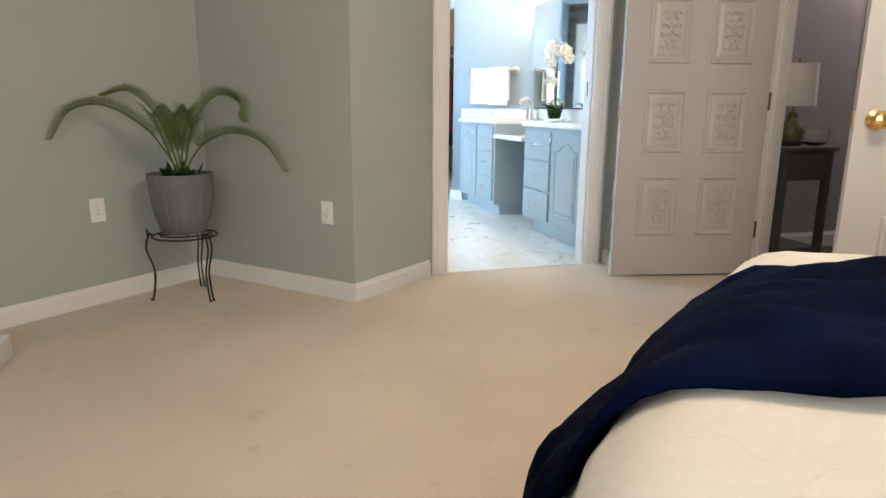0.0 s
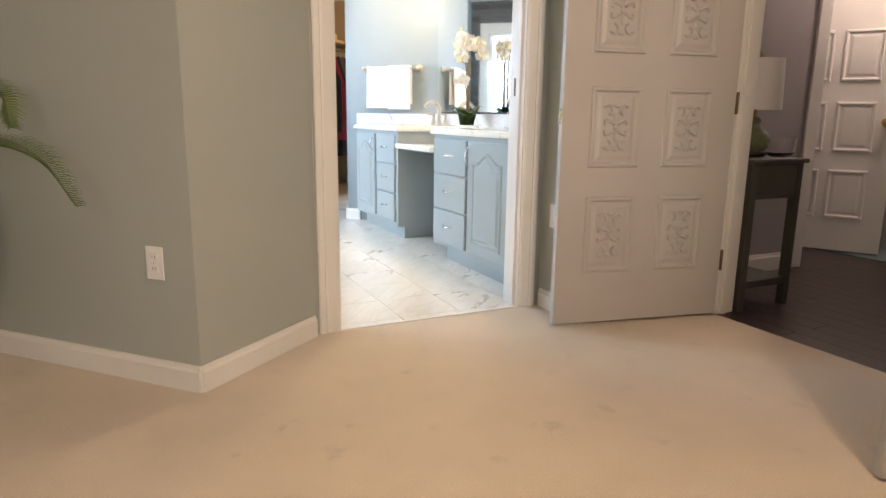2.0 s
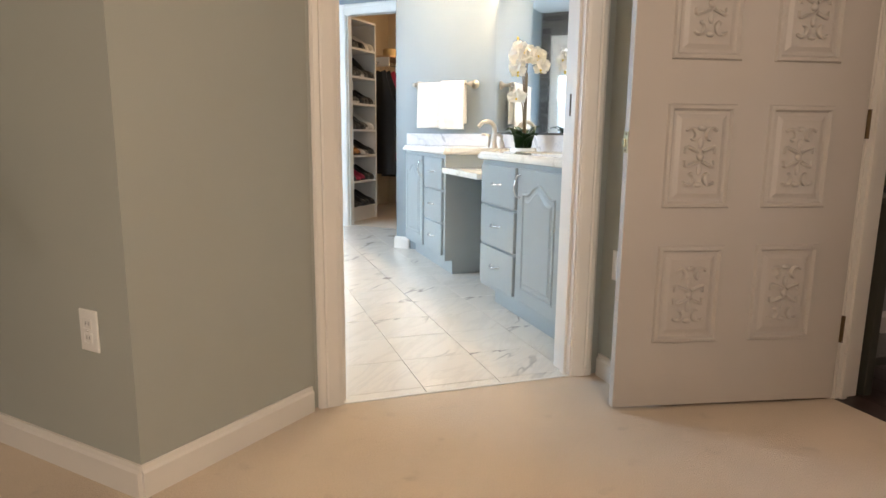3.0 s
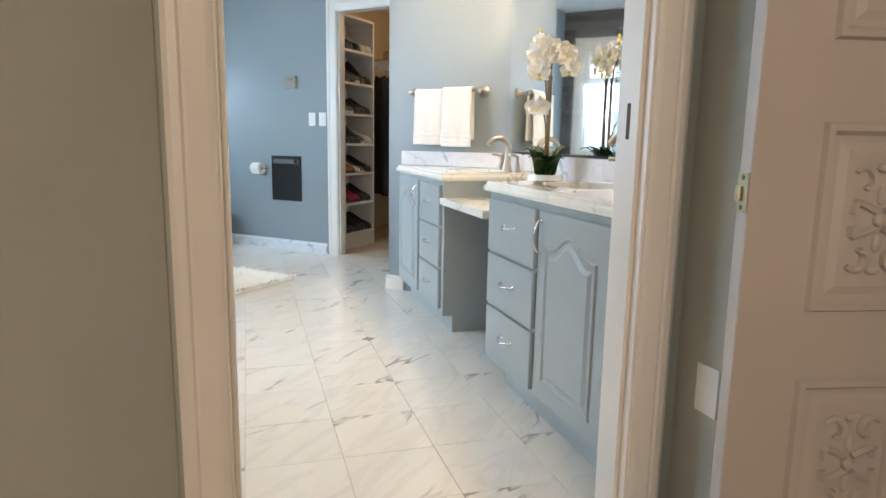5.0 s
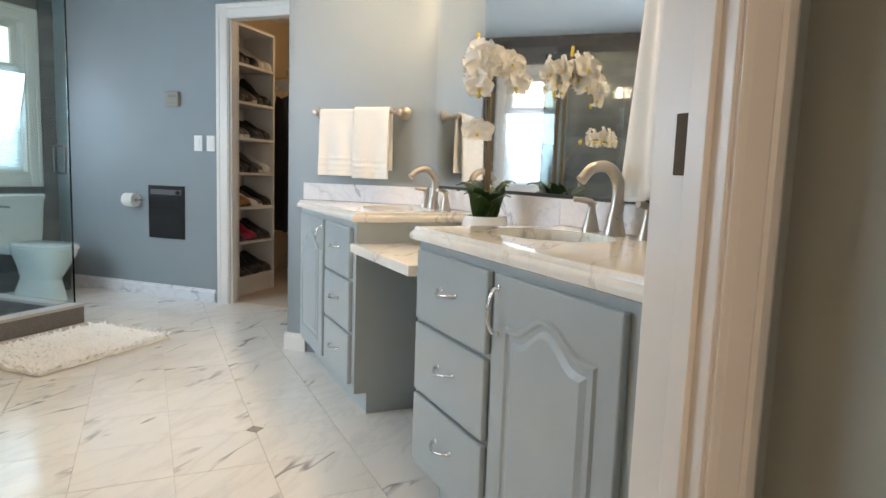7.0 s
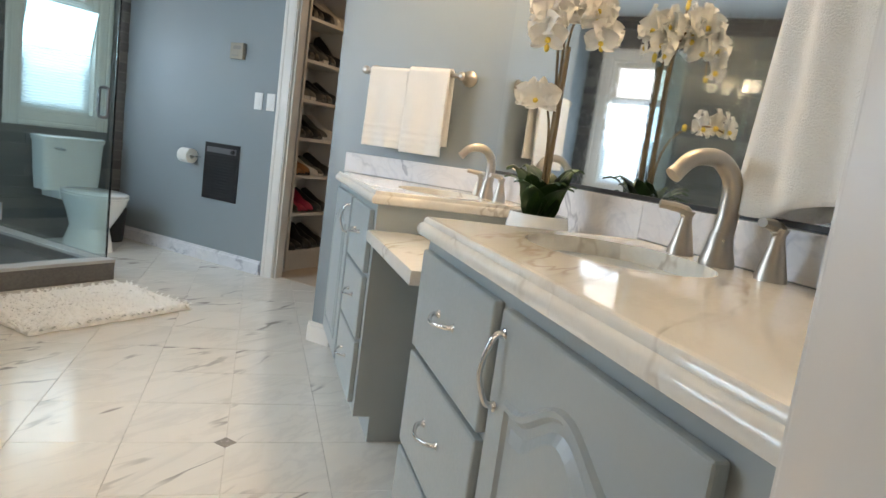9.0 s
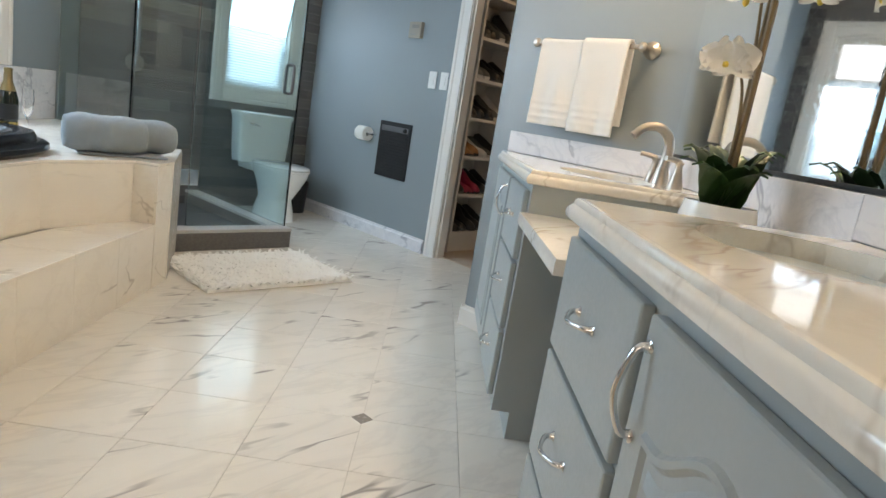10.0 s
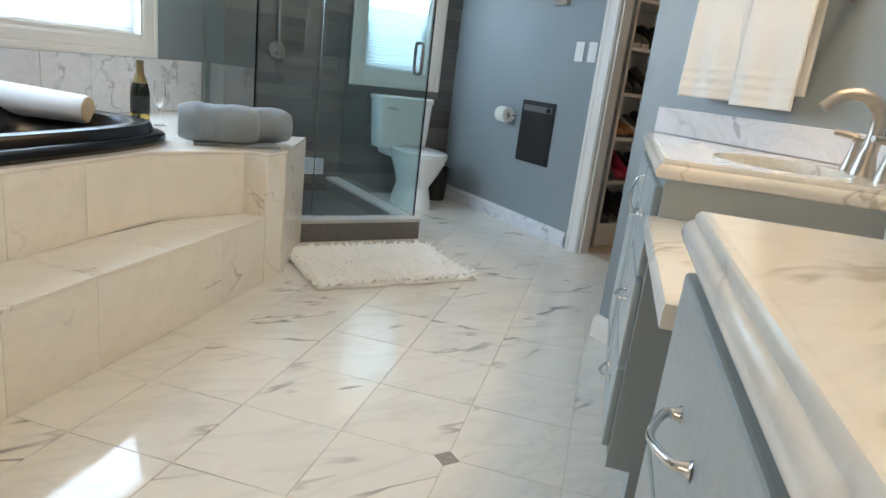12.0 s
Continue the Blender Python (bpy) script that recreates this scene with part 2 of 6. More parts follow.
def link(name, bm, mat, smooth=False):
    me = bpy.data.meshes.new(name)
    bmesh.ops.recalc_face_normals(bm, faces=bm.faces[:])
    bm.to_mesh(me)
    bm.free()
    me.materials.append(mat)
    if smooth:
        me.polygons.foreach_set("use_smooth", [True] * len(me.polygons))
        me.set_sharp_from_angle(angle=radians(38))
    return new(name, me)


def part(name, bm, mat, parent, label="", smooth=False):
    ob = link(name, bm, mat, smooth)
    ob.parent = parent
    if label:
        tagged(ob, label)
    return ob


def thing(name, m, label, category, group="", kind=""):
    ob = new(name)
    ob.matrix_world = ORIGIN[0] @ m
    ob.empty_display_size = 0.1
    return tagged(ob, label, category, group, kind)


def single(name, bm, mat, label, category, m=None, group="", kind="", smooth=False):
    ob = link(name, bm, mat, smooth)
    ob.matrix_world = ORIGIN[0] @ m if m is not None else ORIGIN[0]
    return tagged(ob, label, category, group, kind)


def box(x0, x1, y0, y1, z0, z1, bevel=0.0, seg=2, bm=None):
    own = bm is None
    k = bmesh.new()
    bmesh.ops.create_cube(k, size=1.0)
    bmesh.ops.transform(k, matrix=Matrix.LocRotScale(((x0 + x1) / 2, (y0 + y1) / 2, (z0 + z1) / 2), None, (abs(x1 - x0), abs(y1 - y0), abs(z1 - z0))), verts=k.verts)
    if bevel:
        bmesh.ops.bevel(k, geom=k.edges[:], offset=bevel, segments=seg, affect="EDGES", profile=0.6)
    if own:
        return k
    join(bm, k)
    return bm


def join(bm, other, m=None):
    if m is not None:
        bmesh.ops.transform(other, matrix=m, verts=other.verts)
    me = bpy.data.meshes.new("tmp")
    other.to_mesh(me)
    other.free()
    bm.from_mesh(me)
    bpy.data.meshes.remove(me)
    return bm


def prism(points, z0, z1, bevel=0.0, top_only=False):
    """An upright block over a plan outline."""
    bm = bmesh.new()
    low = [bm.verts.new((x, y, z0)) for x, y in points]
    high = [bm.verts.new((x, y, z1)) for x, y in points]
    n = len(points)
    bm.faces.new(high)
    bm.faces.new(low[::-1])
    for i in range(n):
        bm.faces.new((low[i], low[(i + 1) % n], high[(i + 1) % n], high[i]))
    bmesh.ops.recalc_face_normals(bm, faces=bm.faces[:])
    if bevel:
        es = [e for e in bm.edges if not top_only or all(v.co.z > z1 - 1e-5 for v in e.verts)]
        bmesh.ops.bevel(bm, geom=es, offset=bevel, segments=2, affect="EDGES", profile=0.6)
    return bm


def lathe(profile, seg=28, cap=True):
    """A turned body: (radius, height) from the bottom up."""
    bm = bmesh.new()
    rings = [[bm.verts.new((r * math.cos(a), r * math.sin(a), z)) for a in [2 * math.pi * i / seg for i in range(seg)]] for r, z in profile]
    for a, c in zip(rings, rings[1:]):
        for i in range(seg):
            bm.faces.new((a[i], a[(i + 1) % seg], c[(i + 1) % seg], c[i]))
    if cap:
        bm.faces.new(rings[0][::-1])
        bm.faces.new(rings[-1])
    return bm


def tube(points, radius, seg=10, closed=False):
    """A round bar along a smooth line of points; radius may be a list."""
    bm = bmesh.new()
    pts = [Vector(p) for p in points]
    n = len(pts)
    rad = radius if isinstance(radius, (list, tuple)) else [radius] * n
    rings, up = [], None
    for i, p in enumerate(pts):
        if closed:
            d = pts[(i + 1) % n] - pts[i - 1]
        else:
            d = pts[min(i + 1, n - 1)] - pts[max(i - 1, 0)]
        d.normalize()
        if up is None:
            up = d.orthogonal().normalized()
        up = (up - d * up.dot(d)).normalized()
        side = d.cross(up)
        rings.append([bm.verts.new(p + (up * math.cos(a) + side * math.sin(a)) * rad[i]) for a in [2 * math.pi * k / seg for k in range(seg)]])
    pairs = list(zip(rings, rings[1:])) + ([(rings[-1], rings[0])] if closed else [])
    for a, c in pairs:
        for k in range(seg):
            bm.faces.new((a[k], a[(k + 1) % seg], c[(k + 1) % seg], c[k]))
    if not closed:
        bm.faces.new(rings[0][::-1])
        bm.faces.new(rings[-1])
    return bm


def bend(ctrl, n=16):
    """Points on a smooth curve through the control points."""
    p = [Vector(c) for c in ctrl]
    p = [2 * p[0] - p[1]] + p + [2 * p[-1] - p[-2]]
    out = []
    for i in range(1, len(p) - 2):
        a, c, d, e = p[i - 1:i + 3]
        for k in range(n):
            s = k / n
            out.append(0.5 * (2 * c + (d - a) * s + (2 * a - 5 * c + 4 * d - e) * s * s + (3 * c - a - 3 * d + e) * s ** 3))
    return out + [p[-2]]


def along(p, q):
    """Frame on a wall's foot: x runs from p to q, y into the room (left of the way), z up."""
    d = Vector((q[0] - p[0], q[1] - p[1]))
    return pose(p[0], p[1], 0, 0, 0, math.degrees(math.atan2(d.y, d.x))), d.length


def wall(name, p, q, z1, mat, thick=0.06, holes=(), extend=(0.0, 0.0), label="", z0=0.0):
    """A wall with its room face from p to q (room on the left) and openings (from, to, sill, head)."""
    m, length = along(p, q)
    bm = bmesh.new()
    x = -extend[0]
    for a, c, lo, hi in sorted(holes):
        box(x, a, -thick, 0, z0, z1, bm=bm)
        if lo > z0 + 0.001:
            box(a, c, -thick, 0, z0, lo, bm=bm)
        if hi < z1 - 0.001:
            box(a, c, -thick, 0, hi, z1, bm=bm)
        x = c
    box(x, length + extend[1], -thick, 0, z0, z1, bm=bm)
    return single(name, bm, mat, label, "wall", m, kind="structure")


def baseboard(p, q, h=0.092, a=0.0, c=0.0, mat=None):
    m, length = along(p, q)
    bm = bmesh.new()
    prof = [(0.0, 0.0), (0.016, 0.0), (0.016, h * 0.78), (0.010, h * 0.86), (0.008, h), (0.0, h)]
    ends = [[bm.verts.new((x, y, z)) for y, z in prof] for x in (a, length - c)]
    n = len(prof)
    for i in range(n):
        bm.faces.new((ends[0][i], ends[0][(i + 1) % n], ends[1][(i + 1) % n], ends[1][i]))
    bm.faces.new(ends[0])
    bm.faces.new(ends[1][::-1])
    return single("baseboard", bm, mat or M_TRIM, "white painted moulded baseboard along the wall", "baseboard", m, kind="structure")


def casing_bar(x0, x1, z0, z1, y=0.0, d=0.018, upright=True, flip=False):
    """A moulded casing board on the wall face: stepped section."""
    bm = bmesh.new()
    w = (x1 - x0) if upright else (z1 - z0)
    prof = [(0, 0), (0, d * 0.7), (0.12 * w, d), (0.3 * w, d), (0.36 * w, d * 0.72), (0.44 * w, d * 0.85), (0.85 * w, d * 0.6), (0.95 * w, d * 0.45), (w, d * 0.35), (w, 0)]
    if flip:
        prof = [(w - a, c) for a, c in prof][::-1]
    ends = []
    for e in (0, 1):
        if upright:
            ends.append([bm.verts.new((x0 + a, y + c, z1 if e else z0)) for a, c in prof])
        else:
            ends.append([bm.verts.new((x1 if e else x0, y + c, z0 + a)) for a, c in prof])
    n = len(prof)
    for i in range(n):
        bm.faces.new((ends[0][i], ends[0][(i + 1) % n], ends[1][(i + 1) % n], ends[1][i]))
    bm.faces.new(ends[0])
    bm.faces.new(ends[1][::-1])
    return bm


def door_frame(name, m, x0, x1, head, depth, label, cw=0.09, sides=(True, True), front=True, back=False, sill=None):
    """Jamb lining through the wall with casings; x0..x1 clear opening in the wall's frame, wall from y=0 back to -depth."""
    f = thing(name, m, label, "door frame", kind="structure")
    j = 0.02
    part("jamb", box(x0 - j, x0, -depth, 0.0, 0, head, 0.002), M_TRIM, f)
    part("jamb", box(x1, x1 + j, -depth, 0.0, 0, head, 0.002), M_TRIM, f)
    part("head_jamb", box(x0 - j, x1 + j, -depth, 0.0, head, head + j, 0.002), M_TRIM, f)
    part("stop", box(x0, x0 + 0.012, -depth * 0.45, -depth * 0.20, 0, head, 0.002), M_TRIM, f)
    part("stop", box(x1 - 0.012, x1, -depth * 0.45, -depth * 0.20, 0, head, 0.002), M_TRIM, f)
    r = 0.006
    for on, flip in ((front, False), (back, True)):
        if not on:
            continue
        bars = []
        if sides[0]:
            bars.append(("casing", casing_bar(x0 - r - cw, x0 - r, 0, head + r + cw, 0, 0.018, True, False)))
        if sides[1]:
            bars.append(("casing", casing_bar(x1 + r, x1 + r + cw, 0, head + r + cw, 0, 0.018, True, True)))
        bars.append(("head_casing", casing_bar(x0 - r, x1 + r, head + r, head + r + cw, 0, 0.018, False, True)))
        for nm, k in bars:
            if flip:
                bmesh.ops.transform(k, matrix=Matrix.Translation((0, -depth, 0)) @ Matrix.Diagonal((1, -1, 1, 1)), verts=k.verts)
            part(nm, k, M_TRIM, f)
    return f

# ------------------------------------------------------------------ the rooms' shell
H1, H2 = 2.6, 2.5
# bedroom outline, walls with the room on their left
BR = [(2.82, -2.4), (2.82, 3.465), (2.10, 3.465), (2.10, 3.742), (0.93, 3.742), (0.945, 3.735), (0.43, 3.31), (-0.29, 4.07), (-3.0, 1.63), (-3.0, -2.4)]
single("bedroom_floor", prism([(-3.1, -2.5), (2.82, -2.5), (2.82, 3.45), (2.12, 3.45), (2.12, 3.744), (0.92, 3.744), (0.43, 3.36), (-0.29, 4.12), (-3.1, 1.60)], -0.05, 0.0), M_CARPET, "beige cut-pile carpet with faint spots and tracks", "carpet", kind="structure")
DX0, DX1 = 1.05, 1.972
DOORY0, DOORY1 = 1.53, 3.24
wall("wall_east", (2.82, -2.4), (2.82, 3.465), H1, M_WALL, 0.11, [(DOORY0 + 2.4 - 0.02, DOORY1 + 2.4 + 0.02, 0, 2.07)], label="sage grey painted wall with a double doorway")
wall("wall_jog", (2.82, 3.465), (2.10, 3.465), H1, M_WALL, 0.05, label="sage grey painted wall behind the open door")
wall("wall_return", (2.10, 3.465), (2.10, 3.742), H1, M_WALL, 0.05, label="sage grey painted return wall beside the bathroom doorway")
wall("wall_north", (2.10, 3.742), (0.93, 3.742), H1, M_WALL, 0.06, [(2.10 - DX1 - 0.02, 2.10 - DX0 + 0.02, 0, 2.07)], label="sage grey painted wall with the bathroom doorway")
wall("wall_stub", (0.945, 3.735), (0.43, 3.31), H1, M_WALL, 0.06, label="sage grey painted slanting wall")
wall("wall_alcove", (0.43, 3.31), (-0.29, 4.07), H1, M_WALL, 0.06, extend=(0, 0.06), label="sage grey painted slanting wall behind the plant")
wall("wall_northwest", (-0.29, 4.07), (-3.0, 1.63), H1, M_WALL, 0.06, label="sage grey painted long slanting wall")
wall("wall_west", (-3.0, 1.63), (-3.0, -2.4), H1, M_WALL, 0.06, label="sage grey painted bedroom wall")
# unseen wall; its wide opening is added behind the bedroom fill
wall("wall_south", (-3.0, -2.4), (2.82, -2.4), H1, M_WALL, 0.06, [(1.3, 3.5, 0.8, 2.2)], label="sage grey painted wall out of view with an added wide opening")
single("bedroom_ceiling", box(-3.2, 2.95, -2.6, 4.2, H1, H1 + 0.05), M_CEIL, "flat white painted ceiling", "ceiling", kind="structure")
baseboard((2.82, 3.465), (2.10, 3.465))
baseboard((2.10, 3.465), (2.10, 3.742), c=0.02, a=-0.016)
baseboard((0.945, 3.735), (0.43, 3.31), a=0.02, c=-0.004)
baseboard((0.43, 3.31), (-0.29, 4.07), a=-0.004)
baseboard((-0.29, 4.07), (-3.0, 1.63))
baseboard((-3.0, -2.4), (2.82, -2.4))

# bathroom shell
ORIGIN[0] = BATH
wall("bath_wall_south", (0.25, 3.895), (2.68, 3.895), H2, M_BATH, 0.06, [(DX0 + 0.011 - 0.25, DX1 + 0.051 - 0.25, 0, 2.07)], label="pale blue grey wall with the bedroom doorway")
wall("bath_wall_east", (2.68, 3.895), (2.68, 6.19), H2, M_BATH, 0.06, label="pale blue grey wall behind the vanities")
wall("bath_wall_towel", (2.68, 6.19), (2.06, 6.81), H2, M_BATH, 0.05, label="pale blue grey slanting wall with a towel bar")
wall("bath_wall_passage", (2.06, 6.81), (2.65, 7.40), H2, M_BATH, 0.05, label="pale blue grey wall end beside the closet")
CL0, CL1 = 0.25, 1.085
wall("bath_wall_heater", (2.66, 7.39), (0.665, 9.385), H2, M_BATH, 0.10, [(CL0 - 0.02, CL1 + 0.02, 0, 2.12)], extend=(0, 0.05), label="pale blue grey slanting wall with heater and closet doorway")
W2S0, W2S1 = 0.238, 0.798
wall("bath_wall_toilet", (0.665, 9.385), (-0.6, 8.12), H2, M_GROUT_DARK, 0.12, [(W2S0, W2S1, 0.925, 2.11)], label="tiled wall with a window above the toilet")
W1A, W1B = 8.12 - 7.34, 8.12 - 5.55
wall("bath_wall_tub", (-0.6, 8.12), (-0.6, 4.5), H2, M_BATH, 0.12, [(W1A, W1B, 0.975, 2.15)], label="pale grey wall with a wide window above the tub")
wall("bath_wall_southwest", (-0.6, 4.5), (0.25, 3.895), H2, M_BATH, 0.04, label="pale blue grey slanting wall behind the tub deck")
single("bathroom_floor", prism([(0.25, 3.763), (2.75, 3.763), (2.75, 7.0), (2.7, 7.4), (0.665, 9.45), (-0.7, 8.1), (-0.7, 4.4)], -0.05, -0.003), M_FLOORGROUT, "pale grout bed beneath marble floor tiles", "floor", kind="structure")
single("bathroom_ceiling", box(-0.8, 2.8, 3.8, 9.5, H2, H2 + 0.05), M_CEIL, "flat white bathroom ceiling", "ceiling", kind="structure")
baseboard((2.66, 7.39), (0.665, 9.385), 0.10, a=CL1 + 0.12, mat=M_SPLASH)
baseboard((2.06, 6.81), (2.65, 7.40), 0.10, a=-0.012)
baseboard((2.15, 6.72), (2.06, 6.81), 0.10, c=-0.014)

# door frames
ORIGIN[0] = BEDROOM
fr = door_frame("door_frame_1", pose(2.10, 3.742, 0, 0, 0, 180), 2.10 - DX1, 2.10 - DX0, 2.05, 0.133, "white painted moulded casing round the bathroom doorway", 0.088, back=True)
part("strike_plate", box(2.10 - DX1, 2.10 - DX1 + 0.003, -0.089, -0.064, 1.045, 1.130, 0.001), M_STRIKE, fr, "dark bronze strike plate")
m_e, _ = along((2.82, -2.4), (2.82, 3.465))
door_frame("door_frame_2", m_e, DOORY0 + 2.4, DOORY1 + 2.4, 2.05, 0.11, "white painted casing round the double doorway", 0.085, sides=(True, True), back=True)
m_h, _ = along((2.66, 7.39), (0.665, 9.385))
ORIGIN[0] = BATH
door_frame("door_frame_3", m_h, CL0, CL1, 2.10, 0.10, "white painted casing round the closet doorway", 0.095, sides=(True, True))
ORIGIN[0] = BEDROOM
single("threshold", box(DX0, DX1, 3.738, 3.752, -0.01, 0.004, 0.002), M_GROUT, "narrow pale metal threshold between carpet and marble", "threshold", kind="structure")

# hall beyond the double door
single("hall_floor", box(2.82, 5.0, 0.5, 4.4, -0.06, -0.012), M_GROUT_DARK, "dark subfloor beneath the hall boards", "floor", kind="structure")
wall("hall_wall_north", (4.17, 3.80), (2.93, 3.80), H1, M_HALL, 0.05, label="mauve grey painted hall wall")
wall("hall_wall_return", (4.17, 4.5), (4.17, 3.80), H1, M_HALL, 0.0501, label="mauve grey hall wall corner")
single("hall_corner_casing", box(4.085, 4.195, 3.782, 3.799, 0.0, 2.2, 0.004), M_TRIM, "white painted casing at the hall corner", "casing", kind="structure")
wall("hall_wall_far", (5.35, 0.5), (5.35, 5.2), H1, M_HALL, 0.05, label="mauve grey far hall wall")
wall("hall_wall_end", (5.4, 5.2), (4.1, 5.2), H1, M_HALL, 0.05, label="mauve grey end wall of the hall")
wall("hall_wall_south", (2.93, 0.5), (5.35, 0.5), H1, M_HALL, 0.05, label="mauve grey hall wall")
single("hall_ceiling", box(2.93, 5.4, 0.45, 5.3, H1, H1 + 0.05), M_CEIL, "flat white hall ceiling", "ceiling", kind="structure")
baseboard((4.17, 3.80), (2.93, 3.80), 0.11, a=-0.016)
baseboard((4.17, 4.5), (4.17, 3.80), 0.11)
single("far_room_floor", box(4.9, 6.6, 0.5, 5.2, -0.06, -0.002), plain("grey green floor", (0.13, 0.19, 0.17), 0.6), "grey green carpet of the far room", "floor", kind="structure")

# closet beyond the heater wall
ORIGIN[0] = BATH
single("closet_floor", prism([(2.75, 7.42), (1.3, 8.88), (2.9, 10.4), (4.3, 8.9)], -0.04, 0.003), M_CLOSETCARPET, "tan carpet of the walk-in closet", "carpet", kind="structure")
M_CLOSETWALL = plain("cream closet paint", (0.60, 0.50, 0.36), 0.8, vary=0.03)
wall("closet_wall_west", (2.82, 10.2), (1.50, 8.75), H2, M_CLOSETWALL, 0.05, label="cream painted closet wall behind the shoe shelves")
wall("closet_wall_north", (4.2, 8.85), (2.82, 10.2), H2, M_CLOSETWALL, 0.05, label="cream painted closet end wall")
wall("closet_wall_east", (2.78, 7.43), (4.2, 8.85), H2, M_CLOSETWALL, 0.05, label="cream painted closet wall")
single("closet_ceiling", prism([(2.75, 7.40), (1.3, 8.85), (2.9, 10.4), (4.4, 8.9)], H2, H2 + 0.05), M_CEIL, "flat closet ceiling", "ceiling", kind="structure")
single("closet_lamp", lathe([(0.13, 2.40), (0.15, 2.44), (0.15, 2.497), (0.12, 2.499)][::1]), M_PLATE, "round white closet ceiling lamp", "ceiling lamp", Matrix.Translation((2.95, 8.55, 0)), smooth=True)

# ------------------------------------------------------------------ windows
def window_unit(name, m, x0, x1, z0, z1, depth, label, sash_from):
    """Casing, sash, sill, glass and a cellular shade that stands up to sash_from."""
    w = thing(name, m, label, "window", kind="structure")
    cw = 0.10
    part("casing", casing_bar(x0 - cw, x0, z0 - cw, z1 + cw, 0.0, 0.022), M_TRIM, w)
    part("casing", casing_bar(x1, x1 + cw, z0 - cw, z1 + cw, 0.0, 0.022, True, True), M_TRIM, w)
    part("head_casing", casing_bar(x0, x1, z1, z1 + cw, 0.0, 0.022, False, True), M_TRIM, w)
    part("sill_casing", casing_bar(x0, x1, z0 - cw, z0, 0.0, 0.022, False), M_TRIM, w)
    j = 0.018
    part("reveal", box(x0, x0 + j, -depth, 0.0, z0, z1), M_TRIM, w)
    part("reveal", box(x1 - j, x1, -depth, 0.0, z0, z1), M_TRIM, w)
    part("reveal", box(x0 + j, x1 - j, -depth, 0.0, z1 - j, z1), M_TRIM, w)
    part("sill", box(x0 + j, x1 - j, -depth, 0.004, z0, z0 + j, 0.002), M_TRIM, w)
    f = 0.045
    ya, yb = -depth + 0.02, -depth + 0.05
    for a, c, lo, hi in ((x0 + j, x0 + j + f, z0 + j, z1 - j), (x1 - j - f, x1 - j, z0 + j, z1 - j), (x0 + j + f, x1 - j - f, z0 + j, z0 + j + f), (x0 + j + f, x1 - j - f, z1 - j - f, z1 - j)):
        part("sash", box(a, c, ya, yb, lo, hi, 0.003), M_TRIM, w)
    mid = (z0 + z1) / 2 + 0.05
    part("meeting_rail", box(x0 + j + f, x1 - j - f, ya, yb, mid - 0.02, mid + 0.02, 0.003), M_TRIM, w)
    g = part("pane", box(x0 + j + f, x1 - j - f, ya + 0.012, ya + 0.016, z0 + j + f, z1 - j - f), M_CLEAR, w)
    g.visible_shadow = False
    # pleated shade, closed from the sill upwards
    bm = bmesh.new()
    n = int((sash_from - z0 - j) / 0.02)
    rows = []
    for i in range(2 * n + 1):
        z = z0 + j + 0.012 + i * 0.01
        y = -0.052 + (0.006 if i % 2 else 0.0)
        rows.append((bm.verts.new((x0 + j + 0.004, y, z)), bm.verts.new((x1 - j - 0.004, y, z))))
    for a, c in zip(rows, rows[1:]):
        bm.faces.new((a[0], a[1], c[1], c[0]))
    s = part("shade", bm, M_BLIND, w, "white translucent pleated shade")
    s.visible_shadow = False
    part("bottom_rail", box(x0 + j + 0.004, x1 - j - 0.004, -0.062, -0.042, z0 + j, z0 + j + 0.014, 0.003), M_PLATE, w)
    part("top_rail", box(x0 + j + 0.004, x1 - j - 0.004, -0.062, -0.040, z0 + j + 0.012 + 0.02 * n, z0 + j + 0.03 + 0.02 * n, 0.003), M_PLATE, w)
    return w


m_t, _ = along((-0.6, 8.12), (-0.6, 4.5))
window_unit("window_1", m_t, W1A, W1B, 0.975, 2.15, 0.12, "wide white framed window with a closed pleated shade", 1.85)
m_w, _ = along((0.665, 9.385), (-0.6, 8.12))
window_unit("window_2", m_w, W2S0, W2S1, 0.925, 2.11, 0.12, "white framed window with a pleated shade lowered part way", 1.75)
for nm, mm, x0, x1 in (("backdrop_1", m_t, W1A - 0.5, W1B + 0.5), ("backdrop_2", m_w, W2S0 - 0.5, W2S1 + 0.5)):
    single(nm, box(x0, x1, -0.80, -0.78, 0.3, 2.9), M_SKYCARD, "bright daylight outside the window", "daylight", mm, kind="structure")

# ------------------------------------------------------------------ vanities
CT = 0.872


def inset_outline(points, d):
    """The plan outline drawn in by d on every side."""
    out, n = [], len(points)
    cx, cy = sum(p[0] for p in points) / n, sum(p[1] for p in points) / n
    for i in range(n):
        p, q, r = (Vector(points[k % n]) for k in (i - 1, i, i + 1))
        a, c = (q - p).normalized(), (r - q).normalized()
        na, nc = Vector((-a.y, a.x)), Vector((-c.y, c.x))
        if na.dot(Vector((cx, cy)) - q) < 0:
            na, nc = -na, -nc
        b = na + nc
        out.append(q + b * (d / (1 + na.dot(nc))))
    return out


